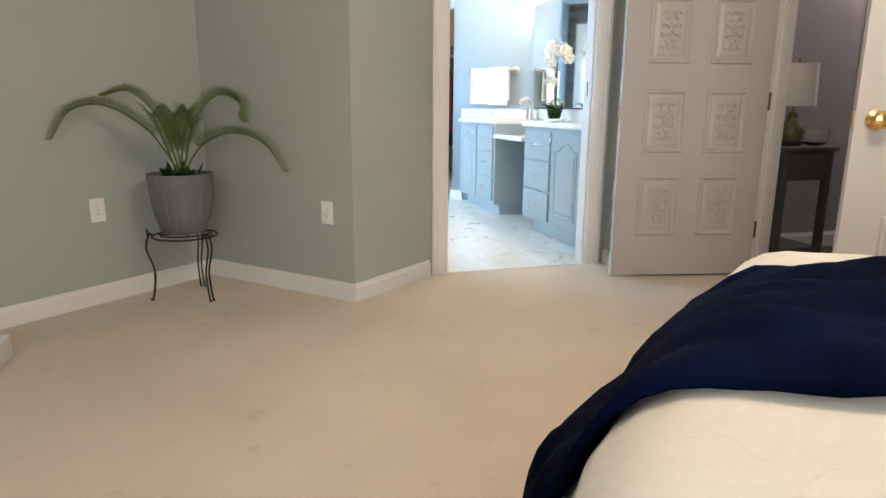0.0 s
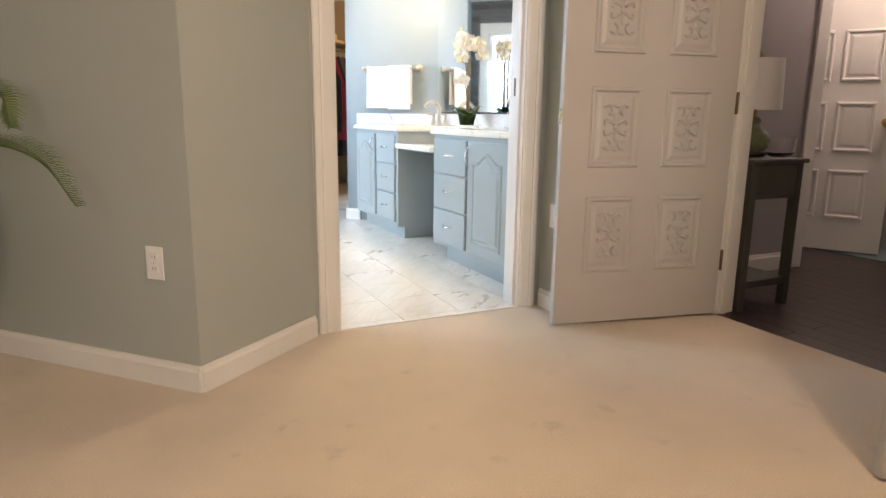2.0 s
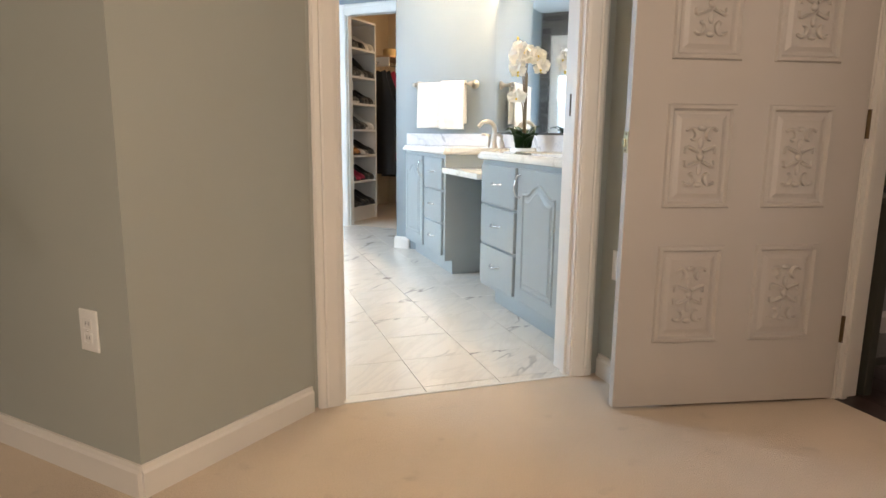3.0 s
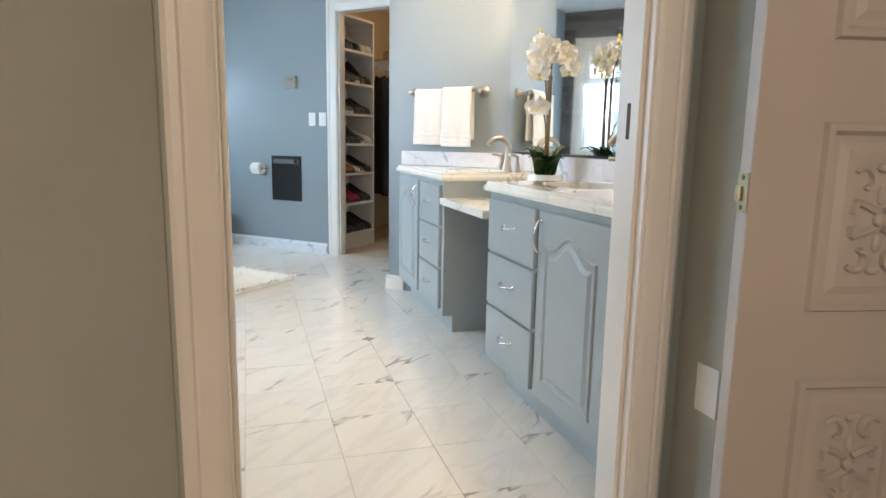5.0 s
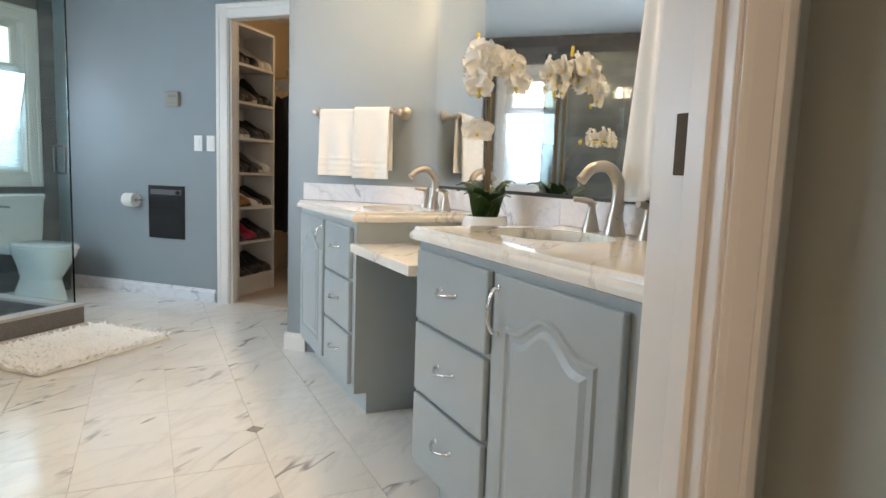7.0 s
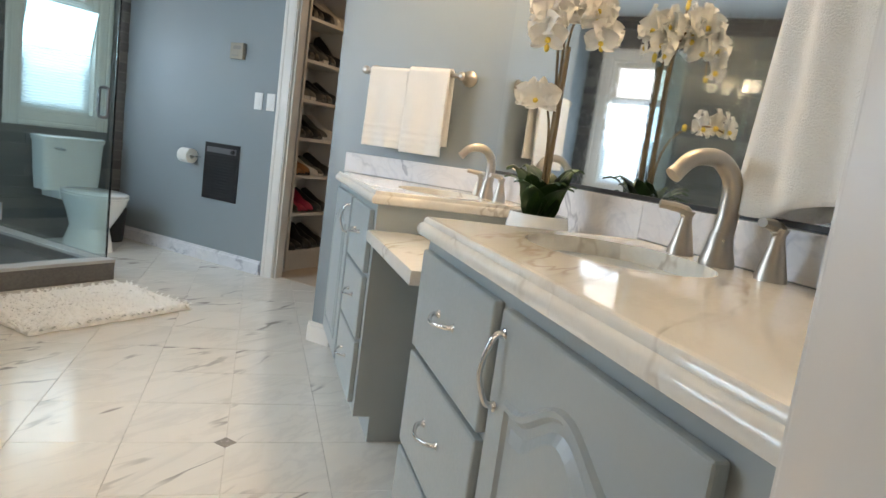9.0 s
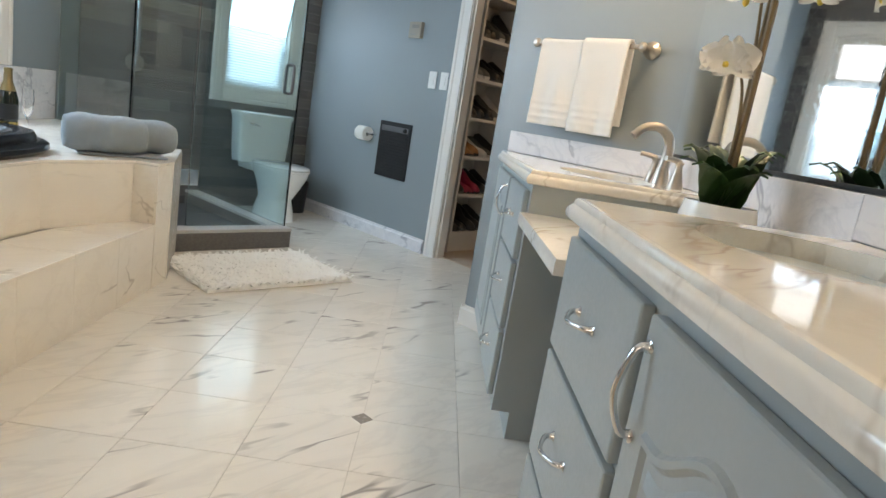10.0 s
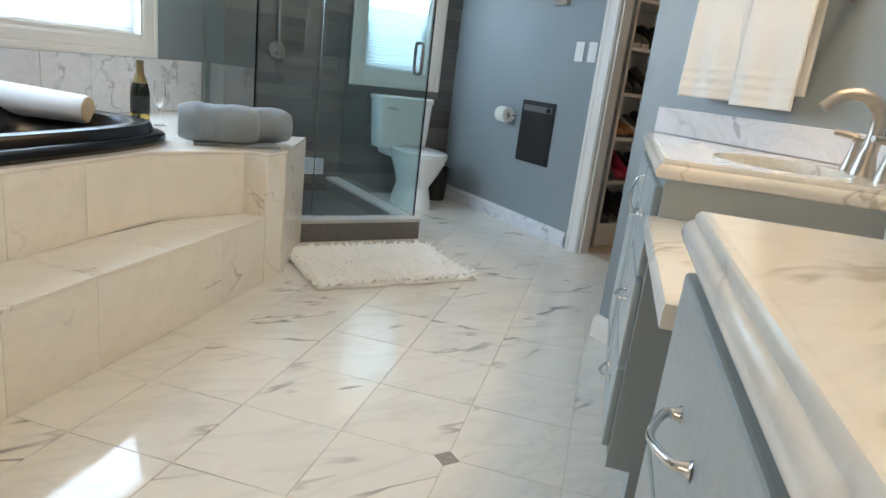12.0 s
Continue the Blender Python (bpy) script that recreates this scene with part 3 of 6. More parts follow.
def rolled_slab(outline):
    """Marble slab whose edge is a bullnose under a small stepped lip."""
    bm = bmesh.new()
    rings = []
    for d, z in ((0.030, -0.044), (0.010, -0.044), (0.003, -0.040), (0.0, -0.031), (0.002, -0.022), (0.008, -0.015), (0.011, -0.013), (0.012, -0.006), (0.016, -0.001), (0.021, 0.0), (0.028, 0.0)):
        rings.append([bm.verts.new((p.x, p.y, CT + z)) for p in inset_outline(outline, d)])
    n = len(outline)
    for a, c in zip(rings, rings[1:]):
        for i in range(n):
            bm.faces.new((a[i], a[(i + 1) % n], c[(i + 1) % n], c[i]))
    bm.faces.new(rings[0][::-1])
    bm.faces.new(rings[-1])
    bmesh.ops.recalc_face_normals(bm, faces=bm.faces[:])
    return bm


def counter(name, outline, sink, label):
    """Marble top with a rolled edge and an oval basin cut through it."""
    c = thing(name, Matrix.Identity(4), label, "countertop")
    sx, sy, ax, ay = sink
    n = 40
    top = rolled_slab(outline)
    ob = part("slab", top, M_COUNTER, c, smooth=True)
    hole = lathe([(1, -0.2), (1, 0.2)], n)
    cut = link("cutter", hole, M_COUNTER)
    cut.matrix_world = Matrix.LocRotScale((sx, sy, CT), None, (ax, ay, 1))
    mod = ob.modifiers.new("basin", "BOOLEAN")
    mod.object, mod.solver = cut, "EXACT"
    dg = bpy.context.evaluated_depsgraph_get()
    me = bpy.data.meshes.new_from_object(ob.evaluated_get(dg))
    ob.modifiers.clear()
    ob.data = me
    bpy.data.objects.remove(cut)
    prof = [(1.03, -0.044), (0.985, -0.06), (0.93, -0.10), (0.80, -0.135), (0.5, -0.15), (0.08, -0.155)]
    bowl = lathe([(r, z) for r, z in prof], n, cap=False)
    bmesh.ops.transform(bowl, matrix=Matrix.LocRotScale((sx, sy, CT), None, (ax, ay, 1)), verts=bowl.verts)
    part("basin", bowl, M_PORCELAIN, c, "white oval undermount basin", True)
    d = lathe([(0.020, -0.155), (0.022, -0.150), (0.012, -0.149)], 16)
    bmesh.ops.translate(d, vec=(sx, sy, CT), verts=d.verts)
    part("drain", d, M_CHROME, c, "steel drain", True)
    return c


def panel_drawer(p, y0, y1, z0, z1, handle):
    """A raised drawer front on the plane x = 0 that faces -x, with its pull."""
    f = part("drawer", box(-0.019, 0.0, y0, y1, z0, z1, 0.006, 3), M_CAB, p)
    if handle:
        yc, zc = (y0 + y1) / 2, (z0 + z1) / 2 + 0.01
        pull(f, yc - 0.048, yc + 0.048, zc, zc, -0.019)
    return f


def pull(parent, ya, yb, za, zb, x):
    """Bowed bar pull with flared feet."""
    a, c = Vector((x, ya, za)), Vector((x, yb, zb))
    mid = (a + c) / 2
    out = Vector((-0.030, 0, 0))
    pts = bend([a, a + out * 0.55 + (c - a) * 0.06, mid + out + Vector((0, 0, -0.004)), c + out * 0.55 + (a - c) * 0.06, c], 7)
    n = len(pts)
    rad = [0.0095 if i in (0, n - 1) else 0.0042 + 0.0035 * abs(2 * i / (n - 1) - 1) ** 3 for i in range(n)]
    part("handle", tube(pts, rad, 10), M_CHROME, parent, "polished steel bow pull", True)


def arch_door(p, y0, y1, z0, z1, hinge_low, pull_side):
    """A cathedral-arch raised panel door on x = 0, facing -x."""
    d = part("door", box(-0.019, 0.0, y0, y1, z0, z1, 0.006, 3), M_CAB, p)
    e = 0.062
    a, c, lo, hi = y0 + e, y1 - e, z0 + e, z1 - e - 0.055
    mid, half = (a + c) / 2, (c - a) / 2

    def outline(inset):
        pts = [(a + inset, lo + inset), (c - inset, lo + inset)]
        for i in range(21):
            s = 1 - 2 * i / 20
            y = mid + s * (half - inset)
            u = abs(s)
            rise = 0.055 * (0.5 + 0.5 * math.cos(math.pi * min(1, u / 0.82)))
            pts.append((y, hi - inset + rise))
        return pts
    bm = bmesh.new()
    loops = []
    for inset, x in ((0.0, -0.0185), (0.005, -0.0255), (0.012, -0.0255), (0.018, -0.0195), (0.030, -0.0195), (0.044, -0.0265)):
        loops.append([bm.verts.new((x, y, z)) for y, z in outline(inset)])
    for s, u in zip(loops, loops[1:]):
        k = len(s)
        for i in range(k):
            bm.faces.new((s[i], s[(i + 1) % k], u[(i + 1) % k], u[i]))
    bm.faces.new(loops[-1])
    part("raised_panel", bm, M_CAB, d)
    yh = y1 - 0.022 if pull_side > 0 else y0 + 0.022
    pull(d, yh, yh, z1 - 0.145, z1 - 0.035, -0.019)
    return d


def vanity(name, y0, y1, drawers, door, label, pull_side, end_cut=0.0):
    """Cabinet with a stack of three drawers and one arched door; front plane x = 2.113."""
    v = thing(name, pose(2.113, 0, 0), label, "vanity cabinet")
    front = [(0.0, y0), (0.557, y0), (0.557, y1 - end_cut), (0.0, y1)] if end_cut else None
    part("body", prism(front, 0.10, CT - 0.036) if front else box(0.0, 0.557, y0, y1, 0.10, CT - 0.036, 0.002), M_CAB, v)
    kick = [(0.06, y0 + 0.004), (0.53, y0 + 0.004), (0.53, y1 - end_cut - 0.06), (0.06, y1 - 0.08)]
    part("toe_kick", prism(kick, 0.0, 0.10), M_CAB, v)
    d0, d1 = drawers
    zs = [0.125, 0.353, 0.581, 0.809]
    for lo, hi in zip(zs, zs[1:]):
        panel_drawer(v, d0, d1, lo + 0.006, hi - 0.006, True)
    arch_door(v, door[0], door[1], 0.131, 0.803, 0, pull_side)
    return v


nv = vanity("vanity_cabinet", 3.900, 5.012, (4.535, 4.985), (4.035, 4.500), "blue grey painted vanity cabinet with drawers and arched door", 1)
nv["group"] = "bathroom vanities"
fv = vanity("vanity_cabinet", 5.690, 6.690, (5.720, 6.120), (6.165, 6.640), "blue grey painted vanity cabinet beside the slanting towel wall", -1, 0.50)
fv["group"] = "bathroom vanities"
part("end_panel", box(-0.002, 0.557, 5.676, 5.689, 0.10, CT - 0.036, 0.001), M_CAB, fv)
counter("countertop", [(2.085, 3.900), (2.675, 3.900), (2.675, 5.035), (2.085, 5.035)], (2.37, 4.70, 0.165, 0.215), "veined white marble countertop with a rolled edge")
counter("countertop", [(2.085, 5.655), (2.675, 5.655), (2.675, 6.185), (2.15, 6.705), (2.085, 6.700)], (2.36, 5.93, 0.155, 0.20), "veined white marble countertop fitted to the slanting wall")
single("makeup_shelf", prism([(2.085, 5.037), (2.675, 5.037), (2.675, 5.674), (2.085, 5.674)], 0.708, 0.744, 0.010, True), M_COUNTER, "veined marble shelf across the knee space", "countertop", smooth=True)
# thin sheet whose dark colour stands for the shade under the shelf
single("apron", box(2.16, 2.66, 5.014, 5.674, 0.69, 0.7055), M_CAB_SHADED, "apron beneath the marble shelf, darkened as shade", "apron", kind="structure")
for y0, y1, z0 in ((3.900, 5.036, CT + 0.001), (5.037, 5.653, 0.745), (5.654, 6.19, CT + 0.001)):
    single("backsplash", box(2.655, 2.678, y0, y1, z0, CT + 0.093, 0.003), M_SPLASH, "grey veined marble backsplash on the counter", "backsplash", kind="structure")
mt, lt = along((2.68, 6.19), (2.06, 6.81))
single("backsplash", box(0.03, 0.765, 0.002, 0.022, CT + 0.001, CT + 0.093, 0.003), M_SPLASH, "grey veined marble side splash on the slanting wall", "backsplash", mt, kind="structure")
mir = thing("wall_mirror", Matrix.Identity(4), "large frameless wall mirror above both vanities", "mirror")
part("mirror_glass", box(2.668, 2.674, 3.93, 6.17, CT + 0.105, 1.93, 0.001), M_MIRROR, mir)
part("bottom_channel", box(2.660, 2.676, 3.93, 6.17, CT + 0.095, CT + 0.107, 0.001), M_BLACK, mir, "dark bottom channel")


def faucet(m, label):
    f = thing("faucet", m, label, "faucet", "bathroom faucets")
    part("base", lathe([(0.030, 0), (0.030, 0.008), (0.024, 0.03), (0.019, 0.06)], 20), M_NICKEL, f, smooth=True)
    pts = bend([(0, 0, 0.04), (0.006, 0, 0.10), (0.0, 0, 0.150), (-0.035, 0, 0.182), (-0.085, 0, 0.178), (-0.120, 0, 0.145)], 8)
    n = len(pts)
    part("spout", tube(pts, [0.019 - 0.006 * i / n for i in range(n - 3)] + [0.0135, 0.0145, 0.0145], 14), M_NICKEL, f, smooth=True)
    for s in (-1, 1):
        k = lathe([(0.025, 0), (0.025, 0.005), (0.020, 0.026), (0.012, 0.060), (0.0105, 0.073), (0.015, 0.084)], 18)
        bmesh.ops.translate(k, vec=(0.01, s * 0.115, 0), verts=k.verts)
        h = part("valve", k, M_NICKEL, f, smooth=True)
        lev = tube(bend([(0.01, s * 0.115, 0.079), (-0.005, s * 0.118, 0.088), (-0.042, s * 0.132, 0.092)], 5), [0.012] * 4 + [0.009] * 4 + [0.008] * 3, 8)
        part("lever", lev, M_NICKEL, h, smooth=True)
    return f


faucet(pose(2.590, 4.665, CT) @ Matrix.Scale(1.1, 4), "brushed nickel gooseneck faucet with two lever handles")
faucet(pose(2.565, 5.93, CT), "brushed nickel gooseneck faucet by the slanting wall")

# ------------------------------------------------------------------ tub with step
DK = 0.578
deck = thing("tub_surround", Matrix.Identity(4), "cream veined marble tub deck with a step", "tub surround", kind="structure")


def slabs(parent, p, q, z0, z1, n, mat, t=0.012, rows=1):
    """Facing tiles on an upright face from p to q (outside on the right)."""
    m, length = along(p, q)
    for i in range(n):
        for r in range(rows):
            lo, hi = z0 + (z1 - z0) * r / rows, z0 + (z1 - z0) * (r + 1) / rows
            k = box(length * i / n + 0.0005, length * (i + 1) / n - 0.0005, -t, 0.0, lo + 0.0005, hi - 0.0005, 0.0008, 1)
            bmesh.ops.transform(k, matrix=m, verts=k.verts)
            part("tile", k, mat, parent)


core_ob = part("deck_core", prism([(-0.597, 4.505), (0.305, 4.41), (0.305, 6.25), (0.49, 6.635), (0.594, 6.635), (0.594, 6.77), (0.42, 7.28), (0.20, 7.09), (-0.597, 7.88)], 0.0, DK - 0.013), M_GROUT, deck)
top_ob = part("deck_top", prism([(-0.597, 4.505), (-0.4, 4.40), (0.322, 4.40), (0.322, 6.25), (0.505, 6.618), (0.611, 6.618), (0.611, 6.78), (0.432, 7.302), (0.21, 7.09), (-0.597, 7.89)], DK - 0.012, DK, 0.002), M_MARBLE_TUB, deck)
slabs(deck, (0.308, 4.42), (0.308, 6.25), 0.303, DK - 0.013, 6, M_MARBLE_TUB)
slabs(deck, (0.308, 6.253), (0.49, 6.62), 0.303, DK - 0.013, 1, M_MARBLE_TUB)
slabs(deck, (0.495, 6.632), (0.596, 6.632), 0.303, DK - 0.013, 1, M_MARBLE_TUB)
slabs(deck, (0.596, 6.6195), (0.596, 6.768), 0.0, DK - 0.013, 1, M_MARBLE_TUB)
slabs(deck, (0.597, 6.775), (0.425, 7.295), 0.0, DK - 0.013, 2, M_MARBLE_TUB)
step = part("step", prism([(0.31, 4.42), (0.592, 4.42), (0.592, 6.616), (0.495, 6.616), (0.31, 6.25)], 0.0, 0.292), M_GROUT, deck)
slabs(step, (0.608 - 0.014, 4.42), (0.608 - 0.014, 6.618), 0.0, 0.292, 7, M_MARBLE_TUB)
for i in range(7):
    a, c = 4.42 + 2.196 * i / 7, 4.42 + 2.196 * (i + 1) / 7
    xa, xc = (0.322 if a < 6.25 else 0.322 + (a - 6.25) * 0.5), (0.322 if c < 6.25 else 0.322 + (c - 6.25) * 0.5)
    part("tread", prism([(xa, a + 0.001), (0.609, a + 0.001), (0.609, c - 0.001), (xc, c - 0.001)], 0.293, 0.305, 0.002), M_MARBLE_TUB, step)


def superellipse(cx, cy, a, b, n=64, e=4.4):
    out = []
    for i in range(n):
        s = 2 * math.pi * i / n
        c, k = math.cos(s), math.sin(s)
        out.append((cx + a * math.copysign(abs(c) ** (2 / e), c), cy + b * math.copysign(abs(k) ** (2 / e), k)))
    return out


for ob in (core_ob, top_ob):
    cut = link("cutter", prism(superellipse(-0.14, 5.64, 0.385, 0.905), 0.2, 0.9), M_GROUT)
    cut.matrix_world = BATH.copy()
    mod = ob.modifiers.new("tub_opening", "BOOLEAN")
    mod.object, mod.solver = cut, "EXACT"
    dg = bpy.context.evaluated_depsgraph_get()
    me = bpy.data.meshes.new_from_object(ob.evaluated_get(dg))
    ob.modifiers.clear()
    ob.data = me
    bpy.data.objects.remove(cut)

tub = thing("bathtub", pose(-0.14, 5.64, DK), "glossy black drop-in bathtub with a double rim", "bathtub")
bm = bmesh.new()
loops = []
for a, b, z in ((0.42, 0.94, 0.001), (0.43, 0.95, 0.015), (0.428, 0.948, 0.034), (0.415, 0.935, 0.044), (0.39, 0.91, 0.046), (0.388, 0.908, 0.062), (0.38, 0.90, 0.080), (0.36, 0.88, 0.085), (0.32, 0.83, 0.078), (0.28, 0.79, 0.03), (0.255, 0.77, -0.1)):
    loops.append([bm.verts.new((x, y, z + 0.075 * (z > 0.04) * min(1, max(0, -x / 0.3)) * min(1, max(0, (0.72 - y) / 0.2)))) for x, y in superellipse(0, 0, a, b)])
for s, u in zip(loops, loops[1:]):
    k = len(s)
    for i in range(k):
        bm.faces.new((s[i], s[(i + 1) % k], u[(i + 1) % k], u[i]))
part("rim", bm, M_BLACKTUB, tub, smooth=True)
bm = bmesh.new()
loops = []
for a, b, z in ((0.256, 0.771, -0.1), (0.24, 0.74, -0.2), (0.2, 0.6, -0.235)):
    loops.append([bm.verts.new((x, y, z + 0.0)) for x, y in superellipse(0, 0, a, b)])
for s, u in zip(loops, loops[1:]):
    k = len(s)
    for i in range(k):
        bm.faces.new((s[i], s[(i + 1) % k], u[(i + 1) % k], u[i]))
bm.faces.new(loops[-1])
part("basin", bm, M_BLACKTUB, tub, smooth=True)

# splash tiles above the deck on the window wall
sp = thing("tub_splash", Matrix.Identity(4), "white veined marble splash tiles above the tub deck", "wall tiles", kind="structure")
for i in range(11):
    y0 = 4.55 + i * 0.30
    part("tile", box(-0.598, -0.586, y0 + 0.001, y0 + 0.299, DK + 0.001, 0.873, 0.002, 1), M_SPLASH, sp)

# ------------------------------------------------------------------ shower
M_CAP = plain("pale grey stone cap", (0.44, 0.435, 0.42), 0.4, vary=0.08)
cb = thing("shower_curb", Matrix.Identity(4), "grey tiled shower curb with a pale stone cap", "shower curb", kind="structure")


def strip_block(p, q, w, z0, z1):
    m, length = along(p, q)
    k = box(0, length, 0.0, w, z0, z1, 0.002)
    bmesh.ops.transform(k, matrix=m, verts=k.verts)
    return k


A0, A1, A2 = (0.955, 7.825), (0.42, 7.29), (0.01, 8.725)
part("curb_front", strip_block(A1, A0, 0.11, 0.0, 0.105), M_STRIP, cb)
part("curb_cap", strip_block((A1[0], A1[1] - 0.004), (A0[0] + 0.004, A0[1]), 0.118, 0.1055, 0.125), M_CAP, cb, "pale stone cap")
part("curb_side", strip_block((A0[0] - 0.083, A0[1] + 0.083), A2, 0.10, 0.0, 0.105), M_STRIP, cb)
part("curb_cap", strip_block((A0[0] - 0.083, A0[1] + 0.083), A2, 0.104, 0.1055, 0.125), M_CAP, cb, "pale stone cap")
single("shower_floor", prism([(0.80, 7.82), (0.40, 7.42), (0.10, 7.3), (-0.55, 7.98), (0.02, 8.6)], 0.002, 0.035), M_SHFLOOR, "charcoal mosaic shower floor", "shower floor", kind="structure")

sh = thing("shower_enclosure", Matrix.Identity(4), "frameless clear glass shower enclosure with hinged door", "shower enclosure")


def pane(name, p, q, z0, z1, label=""):
    m, length = along(p, q)
    k = box(0, length, -0.005, 0.005, z0, z1, 0.001, 1)
    bmesh.ops.transform(k, matrix=m, verts=k.verts)
    g = part(name, k, M_GLASS, sh, label)
    g.visible_shadow = False
    return g


C = (0.902, 7.852)
dr = pane("glass_door", (0.445, 7.395), (C[0] - 0.006, C[1] - 0.006), 0.135, 2.08)
pane("side_panel", (C[0], C[1] + 0.004), (-0.008, 8.735), 0.126, 2.08)
pane("front_panel", (0.215, 7.165), (0.435, 7.385), DK + 0.002, 2.08)
pane("tub_panel", (0.205, 7.165), (-0.596, 7.90), DK + 0.002, 2.08)
md, ld = along((0.445, 7.395), C)
for z in (0.42, 1.75):
    for k in (box(-0.065, -0.006, -0.012, 0.012, z - 0.045, z + 0.045, 0.003), box(0.0, 0.05, -0.012, 0.012, z - 0.045, z + 0.045, 0.003)):
        bmesh.ops.transform(k, matrix=md, verts=k.verts)
        part("hinge", k, M_CHROME, sh, "polished steel glass hinge")
for y in (-0.045, 0.045):
    k = tube(bend([(ld - 0.075, y * 0.1, 0.96), (ld - 0.075, y * 0.8, 0.965), (ld - 0.075, y, 0.99), (ld - 0.075, y, 1.10), (ld - 0.075, y * 0.8, 1.125), (ld - 0.075, y * 0.1, 1.13)], 5), 0.009, 10)
    bmesh.ops.transform(k, matrix=md, verts=k.verts)
    part("handle", k, plain("dark satin steel", (0.16, 0.16, 0.165), 0.35, 0.9, bump=0.0), dr, "dark metal D handle", True)

# ------------------------------------------------------------------ six-panel doors
ORIGIN[0] = BEDROOM


def panel_door(name, m, label, width=0.86, height=2.02, knob=None, carve=True, mat=None):
    """Leaf from the hinge at x = 0, thickness y -0.0175..0.0175, six raised panels on both faces."""
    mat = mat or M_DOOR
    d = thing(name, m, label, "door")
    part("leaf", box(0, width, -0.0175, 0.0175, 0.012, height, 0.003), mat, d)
    cols = [(0.125, 0.368), (width - 0.375, width - 0.130)]
    rows = [(0.25, 0.60), (0.73, 1.08), (1.22, 1.57)]
    for s in (-1, 1):
        for a, c in cols:
            for lo, hi in rows:
                bm = bmesh.new()
                loops = []
                for inset, y in ((0.0, 0.0172), (0.005, 0.0275), (0.016, 0.0285), (0.024, 0.0180), (0.034, 0.0180), (0.050, 0.0235)):
                    loops.append([bm.verts.new((x, s * y, z)) for x, z in ((a + inset, lo + inset), (c - inset, lo + inset), (c - inset, hi - inset), (a + inset, hi - inset))])
                for u, v in zip(loops, loops[1:]):
                    for i in range(4):
                        bm.faces.new((u[i], u[(i + 1) % 4], v[(i + 1) % 4], v[i]))
                bm.faces.new(loops[-1])
                p = part("panel", bm, mat, d)
                if carve and s < 0:
                    part("carving", carving((a + c) / 2, (lo + hi) / 2, s * 0.0235), mat, p, "carved scrollwork relief", True)
    return d


def carving(cx, cz, y):
    """Symmetrical scrolls, petals and a centre boss in low relief."""
    bm = bmesh.new()
    for sx in (-1, 1):
        for sz in (-1, 1):
            pts = []
            for i in range(12):
                a = i / 11 * 4.4
                r = 0.030 - 0.0042 * i / 2
                pts.append((cx + sx * (0.036 + r * math.cos(a + 0.6) * 0.9), y, cz + sz * (0.085 + r * math.sin(a + 0.6) * 1.3)))
            join(bm, tube(pts, [0.006 + 0.004 * math.sin(math.pi * i / 11) for i in range(12)], 6))
            join(bm, tube(bend([(cx + sx * 0.008, y, cz + sz * 0.02), (cx + sx * 0.05, y, cz + sz * 0.04), (cx + sx * 0.055, y, cz + sz * 0.015)], 4), 0.0085, 6))
        k = bmesh.new()
        bmesh.ops.create_icosphere(k, subdivisions=2, radius=1.0)
        join(bm, k, Matrix.LocRotScale((cx, y, cz + sx * 0.055), None, (0.011, 0.006, 0.024)))
        k = bmesh.new()
        bmesh.ops.create_icosphere(k, subdivisions=2, radius=1.0)
        join(bm, k, Matrix.LocRotScale((cx, y, cz + sx * 0.118), None, (0.017, 0.007, 0.012)))
    k = bmesh.new()
    bmesh.ops.create_icosphere(k, subdivisions=2, radius=1.0)
    join(bm, k, Matrix.LocRotScale((cx, y, cz), None, (0.014, 0.008, 0.018)))
    bmesh.ops.transform(bm, matrix=Matrix.Translation((cx, y, cz)) @ Matrix.Diagonal((0.95, 1.35, 0.80, 1)) @ Matrix.Translation((-cx, -y, -cz)), verts=bm.verts)
    return bm


M_OLDBRASS = plain("worn brass", (0.40, 0.35, 0.22), 0.35, 1.0, vary=0.15, bump=0.0)


def knob_set(d, x, z, width, mat):
    for s in (-1, 1):
        rose = lathe([(0.034, 0), (0.034, 0.004), (0.026, 0.009), (0.012, 0.014), (0.011, 0.030), (0.020, 0.036), (0.030, 0.048), (0.031, 0.058), (0.024, 0.068), (0.008, 0.072)], 24)
        bmesh.ops.transform(rose, matrix=pose(x, s * 0.0175, z, -90 * s), verts=rose.verts)
        part("knob", rose, mat, d, "polished brass knob", True)
    part("latch_plate", box(width, width + 0.002, -0.012, 0.012, z - 0.03, z + 0.03, 0.0005), mat, d, "brass latch plate")


def hinges(d, mat):
    for z in (0.28, 1.02, 1.78):
        part("hinge", tube([(-0.006, -0.019, z - 0.05), (-0.006, -0.019, z + 0.05)], 0.007, 8), mat, d, "small brass hinge", True)


a1 = math.degrees(math.atan2(3.418 - 3.25, 1.955 - 2.80))
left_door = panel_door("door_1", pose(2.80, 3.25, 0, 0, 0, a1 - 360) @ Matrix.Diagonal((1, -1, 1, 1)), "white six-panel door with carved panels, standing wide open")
latch = part("latch_plate", box(0.8605, 0.8625, -0.0165, 0.0165, 0.915, 0.987, 0.0006), M_OLDBRASS, left_door, "worn brass latch plate on the edge")
part("bolt", box(0.8626, 0.869, -0.002, 0.014, 0.935, 0.962, 0.002), M_OLDBRASS, latch)
for z in (0.924, 0.978):
    k = lathe([(0.005, 0), (0.004, 0.0012)], 10)
    bmesh.ops.transform(k, matrix=pose(0.8626, 0.0, z, 0, 90), verts=k.verts)
    part("screw", k, M_BRONZE, latch)
hinges(left_door, M_BRONZE)
